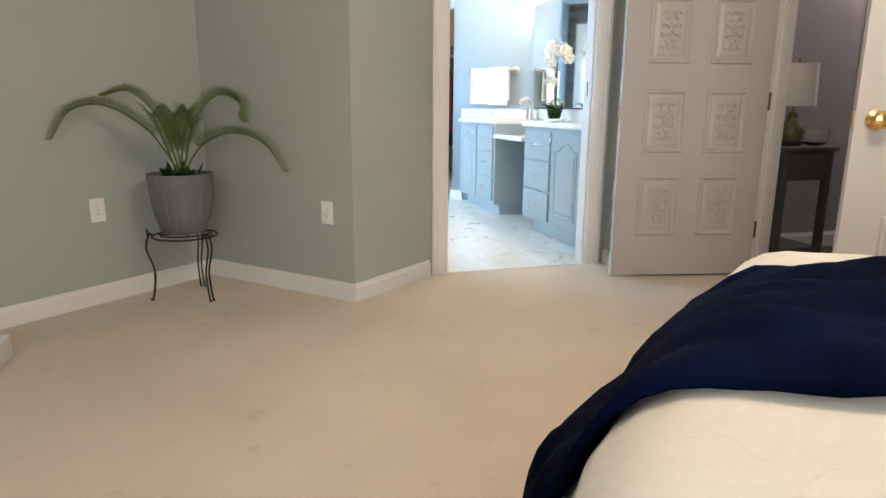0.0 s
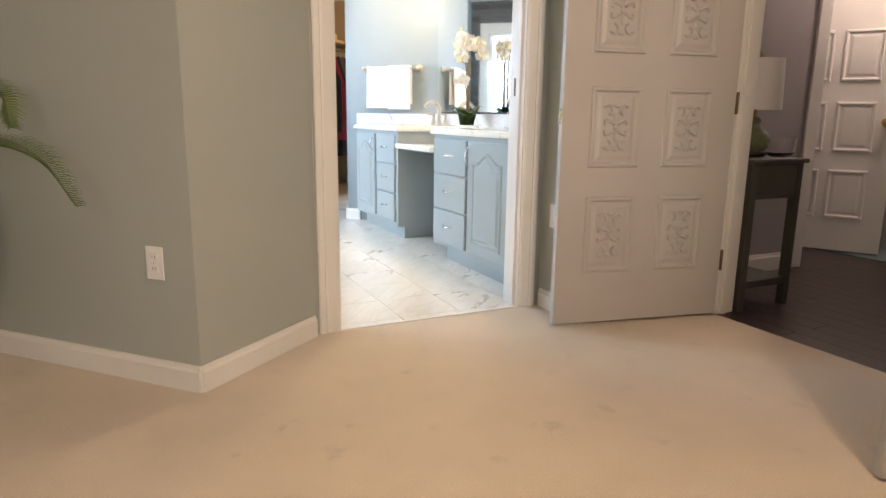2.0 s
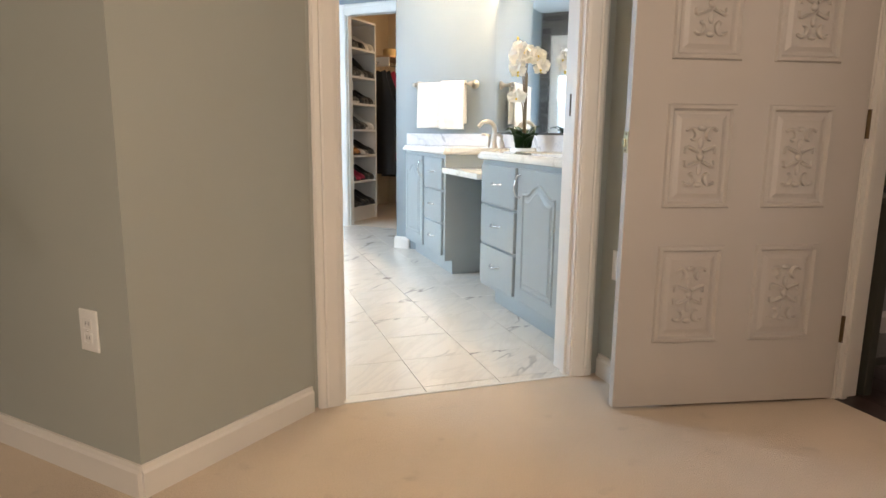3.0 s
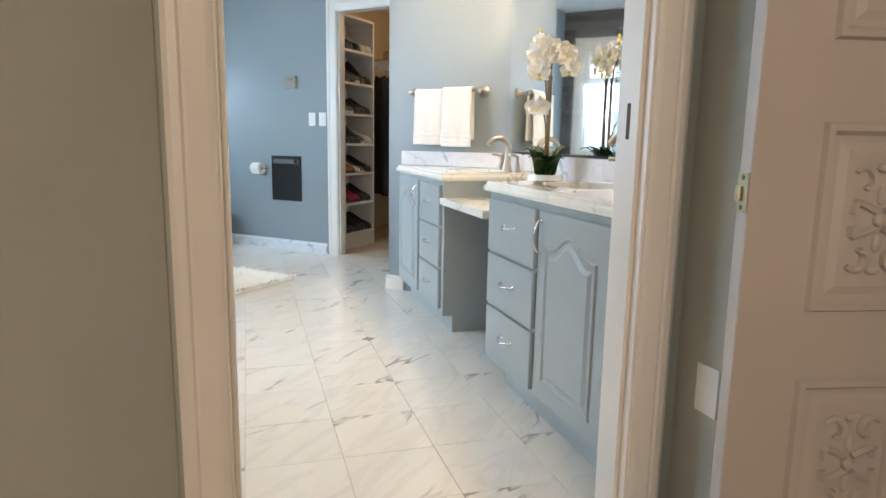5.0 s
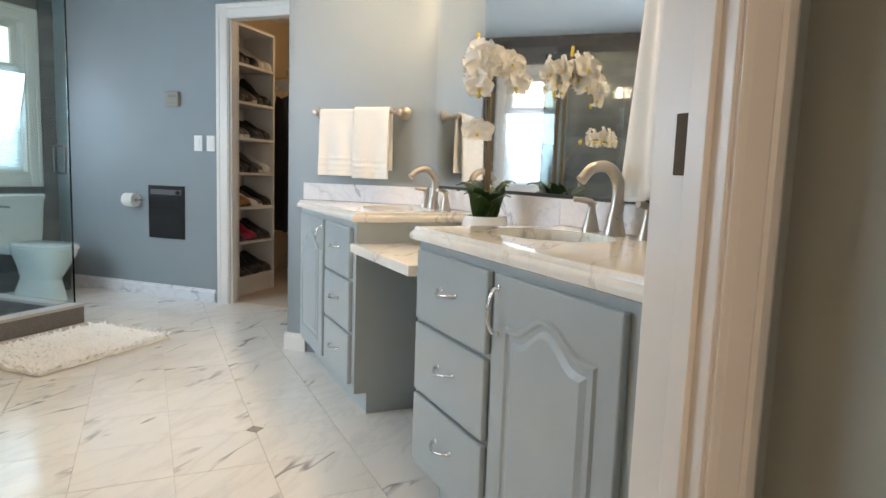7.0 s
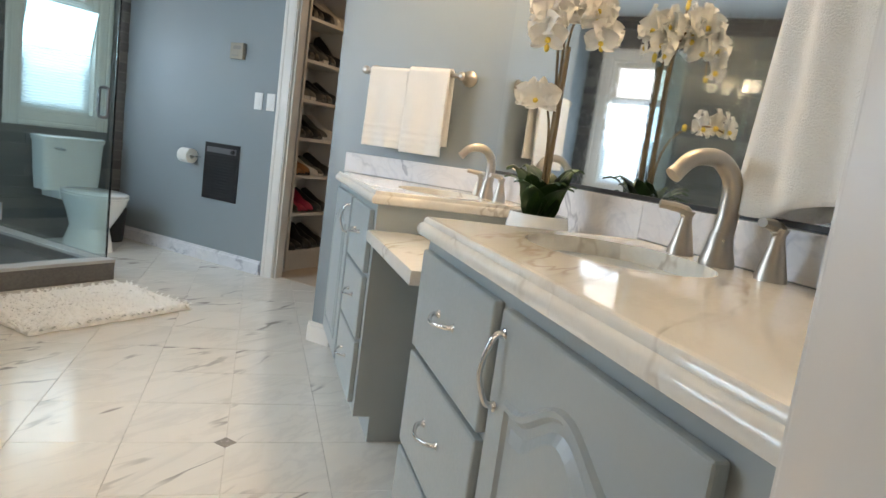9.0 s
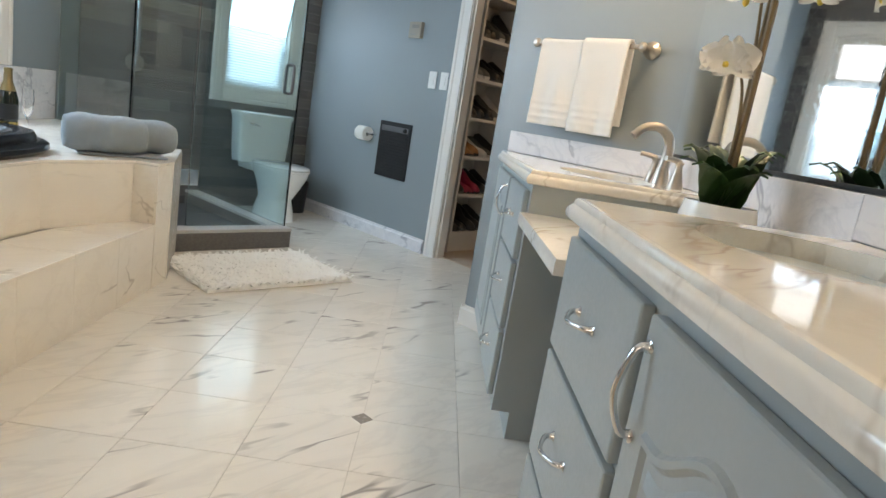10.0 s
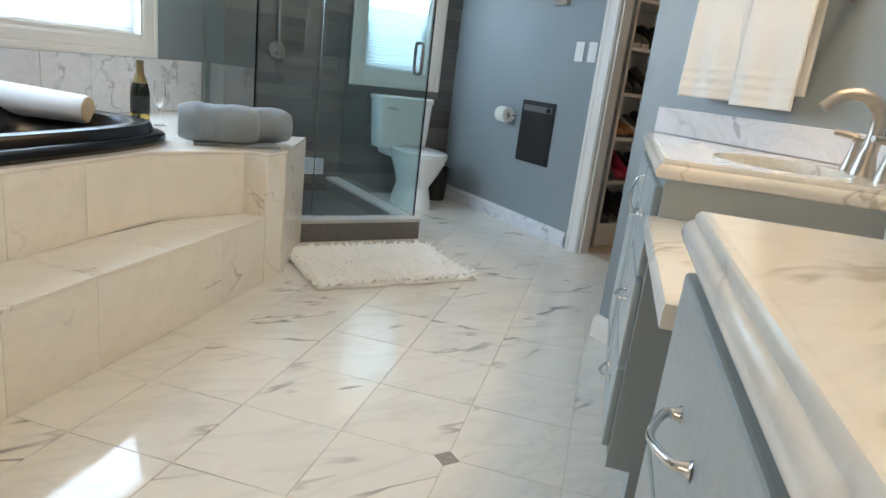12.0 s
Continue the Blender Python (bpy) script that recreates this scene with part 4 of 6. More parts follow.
a2 = math.degrees(math.atan2(1.989 - 1.545, 2.027 - 2.80))
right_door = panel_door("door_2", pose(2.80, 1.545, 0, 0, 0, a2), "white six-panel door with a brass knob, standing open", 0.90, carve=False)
knob_set(right_door, 0.835, 0.94, 0.90, M_BRASS)
far_door = panel_door("door_3", pose(4.62, 4.47, 0, 0, 0, -58), "white six-panel door open to a far room", 0.8, carve=False, mat=M_TRIM)
knob_set(far_door, 0.74, 0.94, 0.8, M_BRASS)

# ------------------------------------------------------------------ bed
def spread(y, over=0.0):
    """How far the covers stand out from the long side of the bed at the hem."""
    far = [(-1.28, 0.03), (-1.0, 0.08), (-0.88, 0.13), (-0.5, 0.16), (0.0, 0.20)]
    a = far[0][1]
    for (p, u), (q, v) in zip(far, far[1:]):
        if y >= p:
            a = u + (v - u) * min(1, (y - p) / (q - p))
    return a + over


def cloth_shell(name, x0, x1, y0, y1, top, hang, bulge, puff, seed, rows=70, cols=60):
    """A soft cover over a box: crowned top, rounded shoulders, hanging sides with folds."""
    bm = bmesh.new()
    cx, cy = (x0 + x1) / 2, (y0 + y1) / 2
    hx, hy = (x1 - x0) / 2, (y1 - y0) / 2
    R = 0.14
    grid = []
    for j in range(rows + 1):
        row = []
        for i in range(cols + 1):
            u, v = 2 * i / cols - 1, 2 * j / rows - 1
            px, py = u * (hx + hang), v * (hy + hang)
            ox, oy = max(0, abs(px) - (hx - R)), max(0, abs(py) - (hy - R))
            o = math.hypot(ox, oy)
            arc = R * math.pi / 2
            if o <= 1e-9:
                sx, sy, z = px, py, top
            else:
                if o < arc:
                    out, drop = R * math.sin(o / R), R * (1 - math.cos(o / R))
                else:
                    out, drop = R + (spread(cy + py) * (1 - math.exp((arc - o) / 0.14)) if px < 0 else 0.08 * (o - arc)), R + (o - arc)
                sx = math.copysign(hx - R + out * ox / o, px) if ox > 0 else px
                sy = math.copysign(hy - R + out * oy / o, py) if oy > 0 else py
                z = top - drop
            p = Vector((cx + sx, cy + sy, z))
            n = noise.noise(Vector((p.x * 3.1, p.y * 3.1, p.z * 3 + seed)))
            f = noise.noise(Vector((p.x * 9, p.y * 9, p.z * 2 + seed)))
            w = min(1, o / arc)
            p.z += bulge * max(0, 1 - (sx / hx) ** 2) * max(0, 1 - (sy / hy) ** 2) + puff * n * (1 - w) + 0.004 * f
            if o > 0:
                p.x += (ox / o) * math.copysign(1, px) * w * (0.022 * n + 0.012 * f)
                p.y += (oy / o) * math.copysign(1, py) * w * (0.022 * n + 0.012 * f)
            p.z = max(p.z, 0.015)
            row.append(bm.verts.new(p))
        grid.append(row)
    for j in range(rows):
        for i in range(cols):
            bm.faces.new((grid[j][i], grid[j][i + 1], grid[j + 1][i + 1], grid[j + 1][i]))
    return bm


BX0, BX1, BY0, BY1 = 0.0, 2.0, -1.28, 0.0
BED = pose(1.11, 1.51, 0, 0, 0, -48)
bed = thing("bed", BED, "made bed with an ivory quilt on a pale base", "bed")
part("base", box(BX0 + 0.08, BX1 - 0.08, BY0 + 0.05, BY1 - 0.08, 0.02, 0.36, 0.02), M_TRIM, bed)
part("mattress", box(BX0 + 0.05, BX1 - 0.05, BY0 + 0.05, BY1 - 0.05, 0.36, 0.60, 0.05, 4), M_TOWEL, bed, smooth=True)
ob = single("quilt", cloth_shell("quilt", BX0, BX1, BY0, BY1, 0.645, 0.35, 0.10, 0.012, 3.0), M_QUILT, "ivory cotton quilt with stitched relief, draped over the bed", "quilt", BED, smooth=True)

# ------------------------------------------------------------------ bedroom things
def soft_grid(nx, ny, f):
    """A sheet of quads from a function of u, v in 0..1."""
    bm = bmesh.new()
    g = [[bm.verts.new(f(i / nx, j / ny)) for i in range(nx + 1)] for j in range(ny + 1)]
    for j in range(ny):
        for i in range(nx):
            bm.faces.new((g[j][i], g[j][i + 1], g[j + 1][i + 1], g[j + 1][i]))
    return bm


M_LEAF = plain("sago palm green", (0.070, 0.108, 0.013), 0.42, vary=0.4, grain=40, bump=0.1, blotch=9)
M_LEAFDARK = plain("dark glossy leaf", (0.020, 0.050, 0.012), 0.35, vary=0.3, grain=40, bump=0.1, blotch=12)
M_POT = plain("ribbed grey planter", (0.15, 0.145, 0.15), 0.6, vary=0.12, grain=90, bump=0.15, blotch=6)
M_SOIL = plain("dark soil", (0.03, 0.022, 0.015), 0.95, vary=0.3, bump=0.6)
M_WIRE = plain("dark iron wire", (0.035, 0.032, 0.028), 0.5, 0.6)

PX, PY = -0.385, 3.62
stand = thing("plant_stand", pose(PX, PY, 0, 0, 0, 14), "dark wire plant stand with scrolled top and paired legs", "plant stand")
part("ring", tube([(0.155 * math.cos(a), 0.155 * math.sin(a), 0.325) for a in [2 * math.pi * i / 40 for i in range(40)]], 0.005, 8, True), M_WIRE, stand, smooth=True)
part("ring", tube([(0.12 * math.cos(a), 0.12 * math.sin(a), 0.335) for a in [2 * math.pi * i / 40 for i in range(40)]], 0.004, 8, True), M_WIRE, stand, smooth=True)
for k in range(3):
    a = math.radians(178 + 120 * k)
    for off in (-0.06, 0.06):
        c, s = math.cos(a + off), math.sin(a + off)
        pts = bend([(c * 0.185, s * 0.185, 0.004), (c * 0.17, s * 0.17, 0.02), (c * 0.155, s * 0.155, 0.15), (c * 0.185, s * 0.185, 0.27), (c * 0.165, s * 0.165, 0.345), (c * 0.15, s * 0.15, 0.325)], 6)
        part("leg", tube(pts, 0.0045, 8), M_WIRE, stand, smooth=True)
    part("scroll", tube([(math.cos(a) * 0.175 + 0.022 * math.cos(q) * -math.sin(a), math.sin(a) * 0.175 + 0.022 * math.cos(q) * math.cos(a), 0.348 + 0.022 * math.sin(q)) for q in [2 * math.pi * i / 14 for i in range(14)]], 0.0035, 6, True), M_WIRE, stand, smooth=True)
part("tray", tube([(-0.12, 0, 0.335), (0.12, 0, 0.335)], 0.004, 6), M_WIRE, stand)
part("tray", tube([(0, -0.12, 0.335), (0, 0.12, 0.335)], 0.004, 6), M_WIRE, stand)

plant = thing("potted_palm", pose(PX, PY, 0.34), "sago palm with arching fronds in a ribbed grey pot", "potted plant")
bm = bmesh.new()
seg = 72
prof = [(0.085, 0.0), (0.11, 0.02), (0.133, 0.10), (0.148, 0.20), (0.156, 0.285), (0.157, 0.30), (0.147, 0.30), (0.144, 0.26), (0.14, 0.25)]
rings = []
for r, z in prof:
    rings.append([bm.verts.new(((r + (0.0025 * math.cos(24 * a) if 0.01 < z < 0.28 and r > 0.09 and z != 0.26 else 0)) * math.cos(a), (r + (0.0025 * math.cos(24 * a) if 0.01 < z < 0.28 else 0)) * math.sin(a), z)) for a in [2 * math.pi * i / seg for i in range(seg)]])
for a, c in zip(rings, rings[1:]):
    for i in range(seg):
        bm.faces.new((a[i], a[(i + 1) % seg], c[(i + 1) % seg], c[i]))
bm.faces.new(rings[0][::-1])
part("pot", bm, M_POT, plant, smooth=True)
part("soil", lathe([(0.01, 0.245), (0.142, 0.255), (0.01, 0.27)], 24), M_SOIL, plant)


def frond(ctrl, length, parent, droop=0.12, name="frond"):
    """A stem with two combs of narrow leaflets."""
    pts = bend([(x * 0.92, y, 0.30 + (z - 0.30) * 0.94) for x, y, z in ctrl], 14)
    n = len(pts)
    bm = tube(pts, [0.0045 * (1 - 0.75 * i / n) for i in range(n)], 6)
    for i in range(int(n * 0.22), n):
        for s, p in ((i / n, pts[i]), ((i + 0.5) / n, pts[i].lerp(pts[min(i + 1, n - 1)], 0.5))):
            d = (pts[min(i + 1, n - 1)] - pts[max(i - 1, 0)]).normalized()
            side = d.cross(Vector((0, 0, 1)))
            if side.length < 0.1:
                side = Vector((1, 0, 0))
            side.normalize()
            up = side.cross(d)
            L = 1.15 * length * (0.35 + 0.65 * math.sin(math.pi * min(1, 0.15 + 0.85 * s))) * random.uniform(0.85, 1.1)
            for sg in (-1, 1):
                out = (side * sg * 0.72 + d * 0.45 + up * 0.62).normalized()
                q1 = p + out * L * 0.5 + up * 0.004
                q2 = p + out * L + Vector((0, 0, -droop * L))
                w = d * 0.0017
                vs = [bm.verts.new(v) for v in (p - w, p + w, q1 + w * 0.9, q1 - w * 0.9)]
                bm.faces.new(vs)
                tip = bm.verts.new(q2)
                bm.faces.new((vs[3], vs[2], tip))
    return part(name, bm, M_LEAF, parent)


zc = 0.30
for ctrl, L in (
        ([(0, 0, zc), (-0.13, -0.05, 0.52), (-0.31, -0.12, 0.645), (-0.45, -0.19, 0.62), (-0.53, -0.24, 0.49)], 0.075),
        ([(0, 0.02, zc), (-0.08, 0.02, 0.57), (-0.21, 0.00, 0.715), (-0.34, -0.05, 0.69)], 0.075),
        ([(0.02, 0, zc), (0.09, 0.0, 0.56), (0.21, -0.02, 0.70), (0.32, -0.06, 0.675), (0.345, -0.09, 0.57)], 0.085),
        ([(0.02, 0, zc), (0.13, -0.06, 0.45), (0.29, -0.16, 0.515), (0.44, -0.25, 0.465), (0.535, -0.31, 0.325)], 0.08),
        ([(0.01, -0.02, zc), (0.0, -0.06, 0.48), (0.01, -0.16, 0.61), (0.02, -0.30, 0.58)], 0.105),
        ([(-0.01, -0.02, zc), (-0.06, -0.05, 0.46), (-0.09, -0.14, 0.60), (-0.09, -0.26, 0.60)], 0.10),
        ([(0.02, -0.02, zc), (0.06, -0.05, 0.46), (0.10, -0.14, 0.58), (0.12, -0.25, 0.56)], 0.10),
        ([(0.0, 0.02, zc), (0.03, 0.05, 0.50), (0.05, 0.13, 0.62), (0.05, 0.22, 0.60)], 0.085)):
    frond(ctrl, L, plant)
bm = bmesh.new()
for i in range(26):
    a, r = random.uniform(0, 6.28), random.uniform(0.02, 0.09)
    h = random.uniform(0.06, 0.13)
    k = soft_grid(2, 5, lambda u, v: ((u - 0.5) * 0.045 * math.sin(math.pi * (0.12 + 0.85 * v)), v * 0.06, v * h - 0.03 * v * v))
    join(bm, k, pose(r * math.cos(a), r * math.sin(a), 0.25, random.uniform(-10, 25), 0, math.degrees(a) - 90))
part("undergrowth", bm, M_LEAFDARK, plant, "short dark leaves at the base of the palm")


def outlet(name, m, label, kind_="duplex"):
    o = thing(name, m, label, "wall plate", "wall plates")
    part("plate", box(-0.037, 0.037, 0.0005, 0.007, -0.058, 0.058, 0.003, 3), M_PLATE, o, smooth=True)
    if kind_ == "duplex":
        for z in (-0.02, 0.02):
            f = part("socket", box(-0.017, 0.017, 0.006, 0.009, z - 0.014, z + 0.014, 0.004, 3), M_PLATE, o)
            for x in (-0.006, 0.006):
                part("slot", box(x - 0.001, x + 0.001, 0.0088, 0.0094, z - 0.003, z + 0.006), M_BLACK, f)
        part("screw", lathe([(0.003, 0), (0.002, 0.001)], 8), M_CHROME, o).matrix_local = pose(0, 0.0092, 0, -90)
    elif kind_ == "rocker":
        part("rocker", box(-0.016, 0.016, 0.006, 0.010, -0.033, 0.033, 0.002), M_PLATE, o)
    return o


def on_wall(p, q, s, z, out=0.0):
    m, length = along(p, q)
    return m @ pose(s, out, z)


m_al, L_al = along((0.43, 3.31), (-0.29, 4.07))
outlet("wall_outlet", m_al @ pose(0.165, 0, 0.442), "white duplex outlet on the slanting wall near the plant")
outlet("wall_outlet", along((-0.29, 4.07), (-3.0, 1.63))[0] @ pose(0.655, 0, 0.465), "white duplex outlet on the long slanting wall")
outlet("blank_plate", pose(2.10, 3.625, 0.475, 0, 0, 90), "white blank wall plate beside the bathroom doorway", "blank")
single("storage_box", box(-1.47, -0.975, 2.56, 2.93, 0.0, 0.095, 0.015, 3), M_PLATE, "low white box on the carpet by the wall", "box", smooth=True)

# bed throw and stitched quilt
def strip_over_bed(y0, y1, skew, lift, mat):
    """A throw laid across the bed that hangs down on both sides, with ripples."""
    hx = (BX1 - BX0) / 2
    cx = (BX0 + BX1) / 2
    R, drop = 0.15, 0.46

    def f(u, v):
        s = (u * 2 - 1) * (hx + drop)
        y = y0 + (y1 - y0) * v + skew * (u - 0.5)
        o = max(0, abs(s) - (hx - R))
        arc = R * math.pi / 2
        if o < arc:
            out, d = (R * math.sin(o / R), R * (1 - math.cos(o / R))) if o else (0, 0)
        else:
            out, d = R + (spread(y, 0.03) * (1 - math.exp((arc - o) / 0.11)) if s < 0 else 0.08 * (o - arc)), R + (o - arc)
        x = math.copysign(min(abs(s), hx - R) + out, s)
        sy = (y - (BY0 + BY1) / 2) / ((BY1 - BY0) / 2)
        crown = 0.10 * max(0, 1 - (x / hx) ** 2) * max(0, 1 - sy ** 2)
        z = 0.645 - d + crown + lift + 0.03 * math.sin(math.pi * v) * (1 - min(1, o / arc))
        w = min(1, o / arc)
        n = noise.noise(Vector((x * 3.0, y * 9.0, 5.1))) * 0.024 + noise.noise(Vector((x * 6, y * 12, 1.7))) * 0.016 + abs(noise.noise(Vector((x * 9 + y * 4, y * 15 - x * 5, 7.7)))) * 0.020
        e = min(v, 1 - v)
        z += n * (1 - w) + (0.0 if e > 0.04 else -0.010 * (1 - e / 0.04))
        x += math.copysign(w * (0.014 + n * 1.2), s)
        y += w * (0.05 * (v - 0.5) + 0.02 * math.sin(9 * s + v * 5)) * min(1, o)
        return Vector((cx + x, y, max(0.03, z)))
    return soft_grid(90, 44, f)


throw = single("throw_blanket", strip_over_bed(-0.93, -0.44, 0.26, 0.014, M_NAVY), M_NAVY, "navy velvet throw laid across the foot of the bed", "throw blanket", BED, smooth=True)
sol = throw.modifiers.new("thickness", "SOLIDIFY")
sol.thickness, sol.offset = 0.012, 1.0

# ------------------------------------------------------------------ hall things
table = thing("console_table", pose(2.96, 3.235, -0.008), "small olive grey console table with drawer and lower shelf", "console table")
part("top", box(-0.02, 0.385, -0.02, 0.40, 0.745, 0.768, 0.006, 2), M_TABLE, table)
part("drawer_box", box(0.01, 0.355, 0.0, 0.38, 0.57, 0.745, 0.003), M_TABLE, table)
part("drawer", box(0.05, 0.315, -0.008, 0.0, 0.59, 0.73, 0.003), M_TABLE, table)
for x, y in ((0.0, -0.003), (0.325, -0.003), (0.0, 0.345), (0.325, 0.345)):
    bm = box(x, x + 0.04, y, y + 0.04, 0.0, 0.745, 0.003)
    part("leg", bm, M_TABLE, table)
part("shelf", box(0.01, 0.355, 0.0, 0.38, 0.12, 0.155, 0.003), M_TABLE, table)
lamp = thing("table_lamp", pose(3.165, 3.42, 0.762), "table lamp with sage ceramic base and white drum shade", "table lamp")
M_CERAMIC = plain("sage crackle ceramic", (0.16, 0.17, 0.085), 0.25, vary=0.15)
part("base", lathe([(0.06, 0), (0.075, 0.01), (0.075, 0.022), (0.05, 0.028)], 24), M_BLACK, lamp, smooth=True)
part("body", lathe([(0.05, 0.02), (0.078, 0.05), (0.082, 0.09), (0.07, 0.12), (0.034, 0.145), (0.026, 0.165), (0.032, 0.18), (0.022, 0.195), (0.012, 0.2)], 28), M_CERAMIC, lamp, "sage ceramic body", True)
part("stem", lathe([(0.008, 0.19), (0.008, 0.50), (0.012, 0.505), (0.008, 0.515)], 10), M_BRASS, lamp)
part("shade", lathe([(0.120, 0.235), (0.112, 0.485), (0.110, 0.485), (0.118, 0.235)], 32, False), cloth("white linen shade", (0.78, 0.74, 0.70), 200, 0.02, 0.3), lamp, "white linen drum shade", True)
bowl = single("glass_bowl", lathe([(0.04, 0.0), (0.075, 0.02), (0.085, 0.10), (0.083, 0.10), (0.073, 0.024), (0.03, 0.006)], 24), M_CLEAR, "small clear glass bowl on the console table", "glass bowl", pose(3.27, 3.34, 0.761), smooth=True)
bowl.visible_shadow = False

# ------------------------------------------------------------------ wall things of the bathroom
ORIGIN[0] = BATH


def wall_heater():
    h = thing("wall_heater", m_h @ pose(1.67, 0, 0.67), "black recessed electric wall heater with grille", "wall heater")
    part("frame", box(-0.175, 0.175, 0.0005, 0.010, -0.205, 0.205, 0.003), M_BLACK, h)
    part("control_strip", box(-0.15, 0.15, 0.010, 0.014, 0.135, 0.175, 0.002), plain("grey control strip", (0.16, 0.165, 0.17), 0.4, 0.5), h, "grey control strip")
    k = lathe([(0.016, 0), (0.016, 0.012), (0.012, 0.016)], 16)
    bmesh.ops.transform(k, matrix=pose(-0.12, 0.014, 0.155, -90), verts=k.verts)
    part("knob", k, M_BLACK, h, smooth=True)
    for i in range(15):
        z = -0.185 + i * 0.021
        k = box(-0.155, 0.155, 0.011, 0.016, z, z + 0.010, 0.001, 1)
        part("slat", k, M_BLACK, h)
    return h


wall_heater()
th = thing("thermostat", m_h @ pose(1.585, 0, 1.53), "small beige square thermostat on the wall", "thermostat")
M_BEIGE = plain("beige plastic", (0.30, 0.275, 0.225), 0.5, vary=0.05)
part("body", box(-0.062, 0.062, 0.0005, 0.032, -0.055, 0.055, 0.006, 3), M_BEIGE, th)
part("dial_window", box(-0.045, 0.03, 0.032, 0.034, 0.01, 0.035, 0.001), plain("grey label", (0.22, 0.21, 0.19), 0.4), th)
part("lever", box(-0.02, 0.04, 0.032, 0.036, -0.035, -0.028, 0.001), plain("grey lever", (0.25, 0.24, 0.22), 0.4), th)
outlet("light_switch", m_h @ pose(1.36, 0, 1.205), "white rocker light switch beside the closet casing", "rocker")
outlet("light_switch", m_h @ pose(1.245, 0, 1.205), "white rocker light switch against the closet casing", "rocker")

tp = thing("toilet_paper_holder", m_h @ pose(1.965, 0.0, 0.755), "white paper roll on a steel wall holder", "toilet paper")
part("arm", tube(bend([(-0.07, 0.0, 0.0), (-0.072, 0.04, 0.0), (-0.05, 0.06, 0.0), (0.06, 0.06, 0.0)], 5), 0.006, 8), M_CHROME, tp, smooth=True)
k = lathe([(0.018, -0.05), (0.053, -0.05), (0.053, 0.05), (0.018, 0.05), (0.018, -0.05)], 26, False)
bmesh.ops.transform(k, matrix=pose(0, 0.062, 0, 0, 90), verts=k.verts)
part("roll", k, M_TOWEL, tp, "white paper roll", True)

bar = thing("towel_bar", mt, "brushed nickel towel bar on the slanting wall", "towel bar")
s0, s1, zb = 0.17, 0.66, 1.342
part("rail", tube([(s0, 0.075, zb), (s1, 0.075, zb)], 0.009, 12), M_NICKEL, bar, smooth=True)
for s in (s0, s1):
    k = lathe([(0.034, 0), (0.034, 0.007), (0.022, 0.016), (0.012, 0.03), (0.011, 0.06), (0.018, 0.07), (0.018, 0.082), (0.008, 0.09)], 20)
    bmesh.ops.transform(k, matrix=pose(s, 0.0005, zb, -90), verts=k.verts)
    part("post", k, M_NICKEL, bar, smooth=True)


def hung_towel(name, m, width, front, back, label, seed, gap=0.011, folds=0.006):
    """A folded towel over a bar along x: two layers hang down, joined by a rounded fold."""
    length = front + back + math.pi * gap
    T = 0.010

    def f(u, v):
        x = (u - 0.5) * width
        s = v * length
        if s < front:
            y, z = gap, -(front - s)
        elif s < front + math.pi * gap:
            a = (s - front) / gap
            y, z = gap * math.cos(a), gap * math.sin(a)
        else:
            y, z = -gap, -(s - front - math.pi * gap)
        d = max(0, -z)
        wv = folds * math.sin(u * 9 + seed) * d / 0.3 + 0.5 * folds * noise.noise(Vector((x * 12, z * 5, seed)))
        band = 0.003 * max(0.0, math.sin((d - front + 0.10) * 210)) if front - 0.10 < d < front - 0.025 and y > 0 else 0.0
        return Vector((x * (1 + 0.12 * d), y + (wv if y > 0 else -wv * 0.3) + 0.004 * d + band, z))
    ob = single(name, soft_grid(30, 110, f), M_TOWEL, label, "towel", m, "bath towels", smooth=True)
    k = ob.modifiers.new("thickness", "SOLIDIFY")
    k.thickness, k.offset = T, 1.0
    return ob


hung_towel("hand_towel", mt @ pose(0.318, 0.075, zb + 0.003), 0.200, 0.345, 0.30, "white folded terry towel hung over the nickel bar", 1.0, 0.014, 0.010)
hung_towel("hand_towel", mt @ pose(0.525, 0.075, zb + 0.003), 0.200, 0.335, 0.31, "white folded terry towel hung beside its pair", 4.0, 0.014, 0.010)


def flared(u, v):
    w = 0.045 + 0.125 * v ** 0.8
    a = (u - 0.5) * 2
    y = a * w
    x = -0.045 - 0.03 * math.cos(a * 1.5) * (0.5 + 0.5 * v) - 0.008 * math.sin(a * 9 + 2 * v)
    return Vector((x, y, 1.93 - v * (0.935 + 0.02 * math.sin(a * 3))))


hk = thing("robe_hook", pose(2.68, 4.53, 1.965), "brushed nickel hook above the mirror", "hook")
part("plate", lathe([(0.022, 0), (0.022, 0.005), (0.012, 0.01)], 16), M_NICKEL, hk, smooth=True).matrix_local = pose(-0.0005, 0, 0, 0, -90)
part("peg", tube(bend([(-0.005, 0, 0), (-0.05, 0, -0.02), (-0.075, 0, 0.0)], 5), 0.006, 8), M_NICKEL, hk, smooth=True)
ft = single("bath_towel", soft_grid(40, 40, flared), M_TOWEL, "white bath towel hanging from a hook in front of the mirror", "towel", pose(2.675, 4.53, 0), "bath towels", smooth=True)
k = ft.modifiers.new("thickness", "SOLIDIFY")
k.thickness, k.offset = 0.012, 0.0


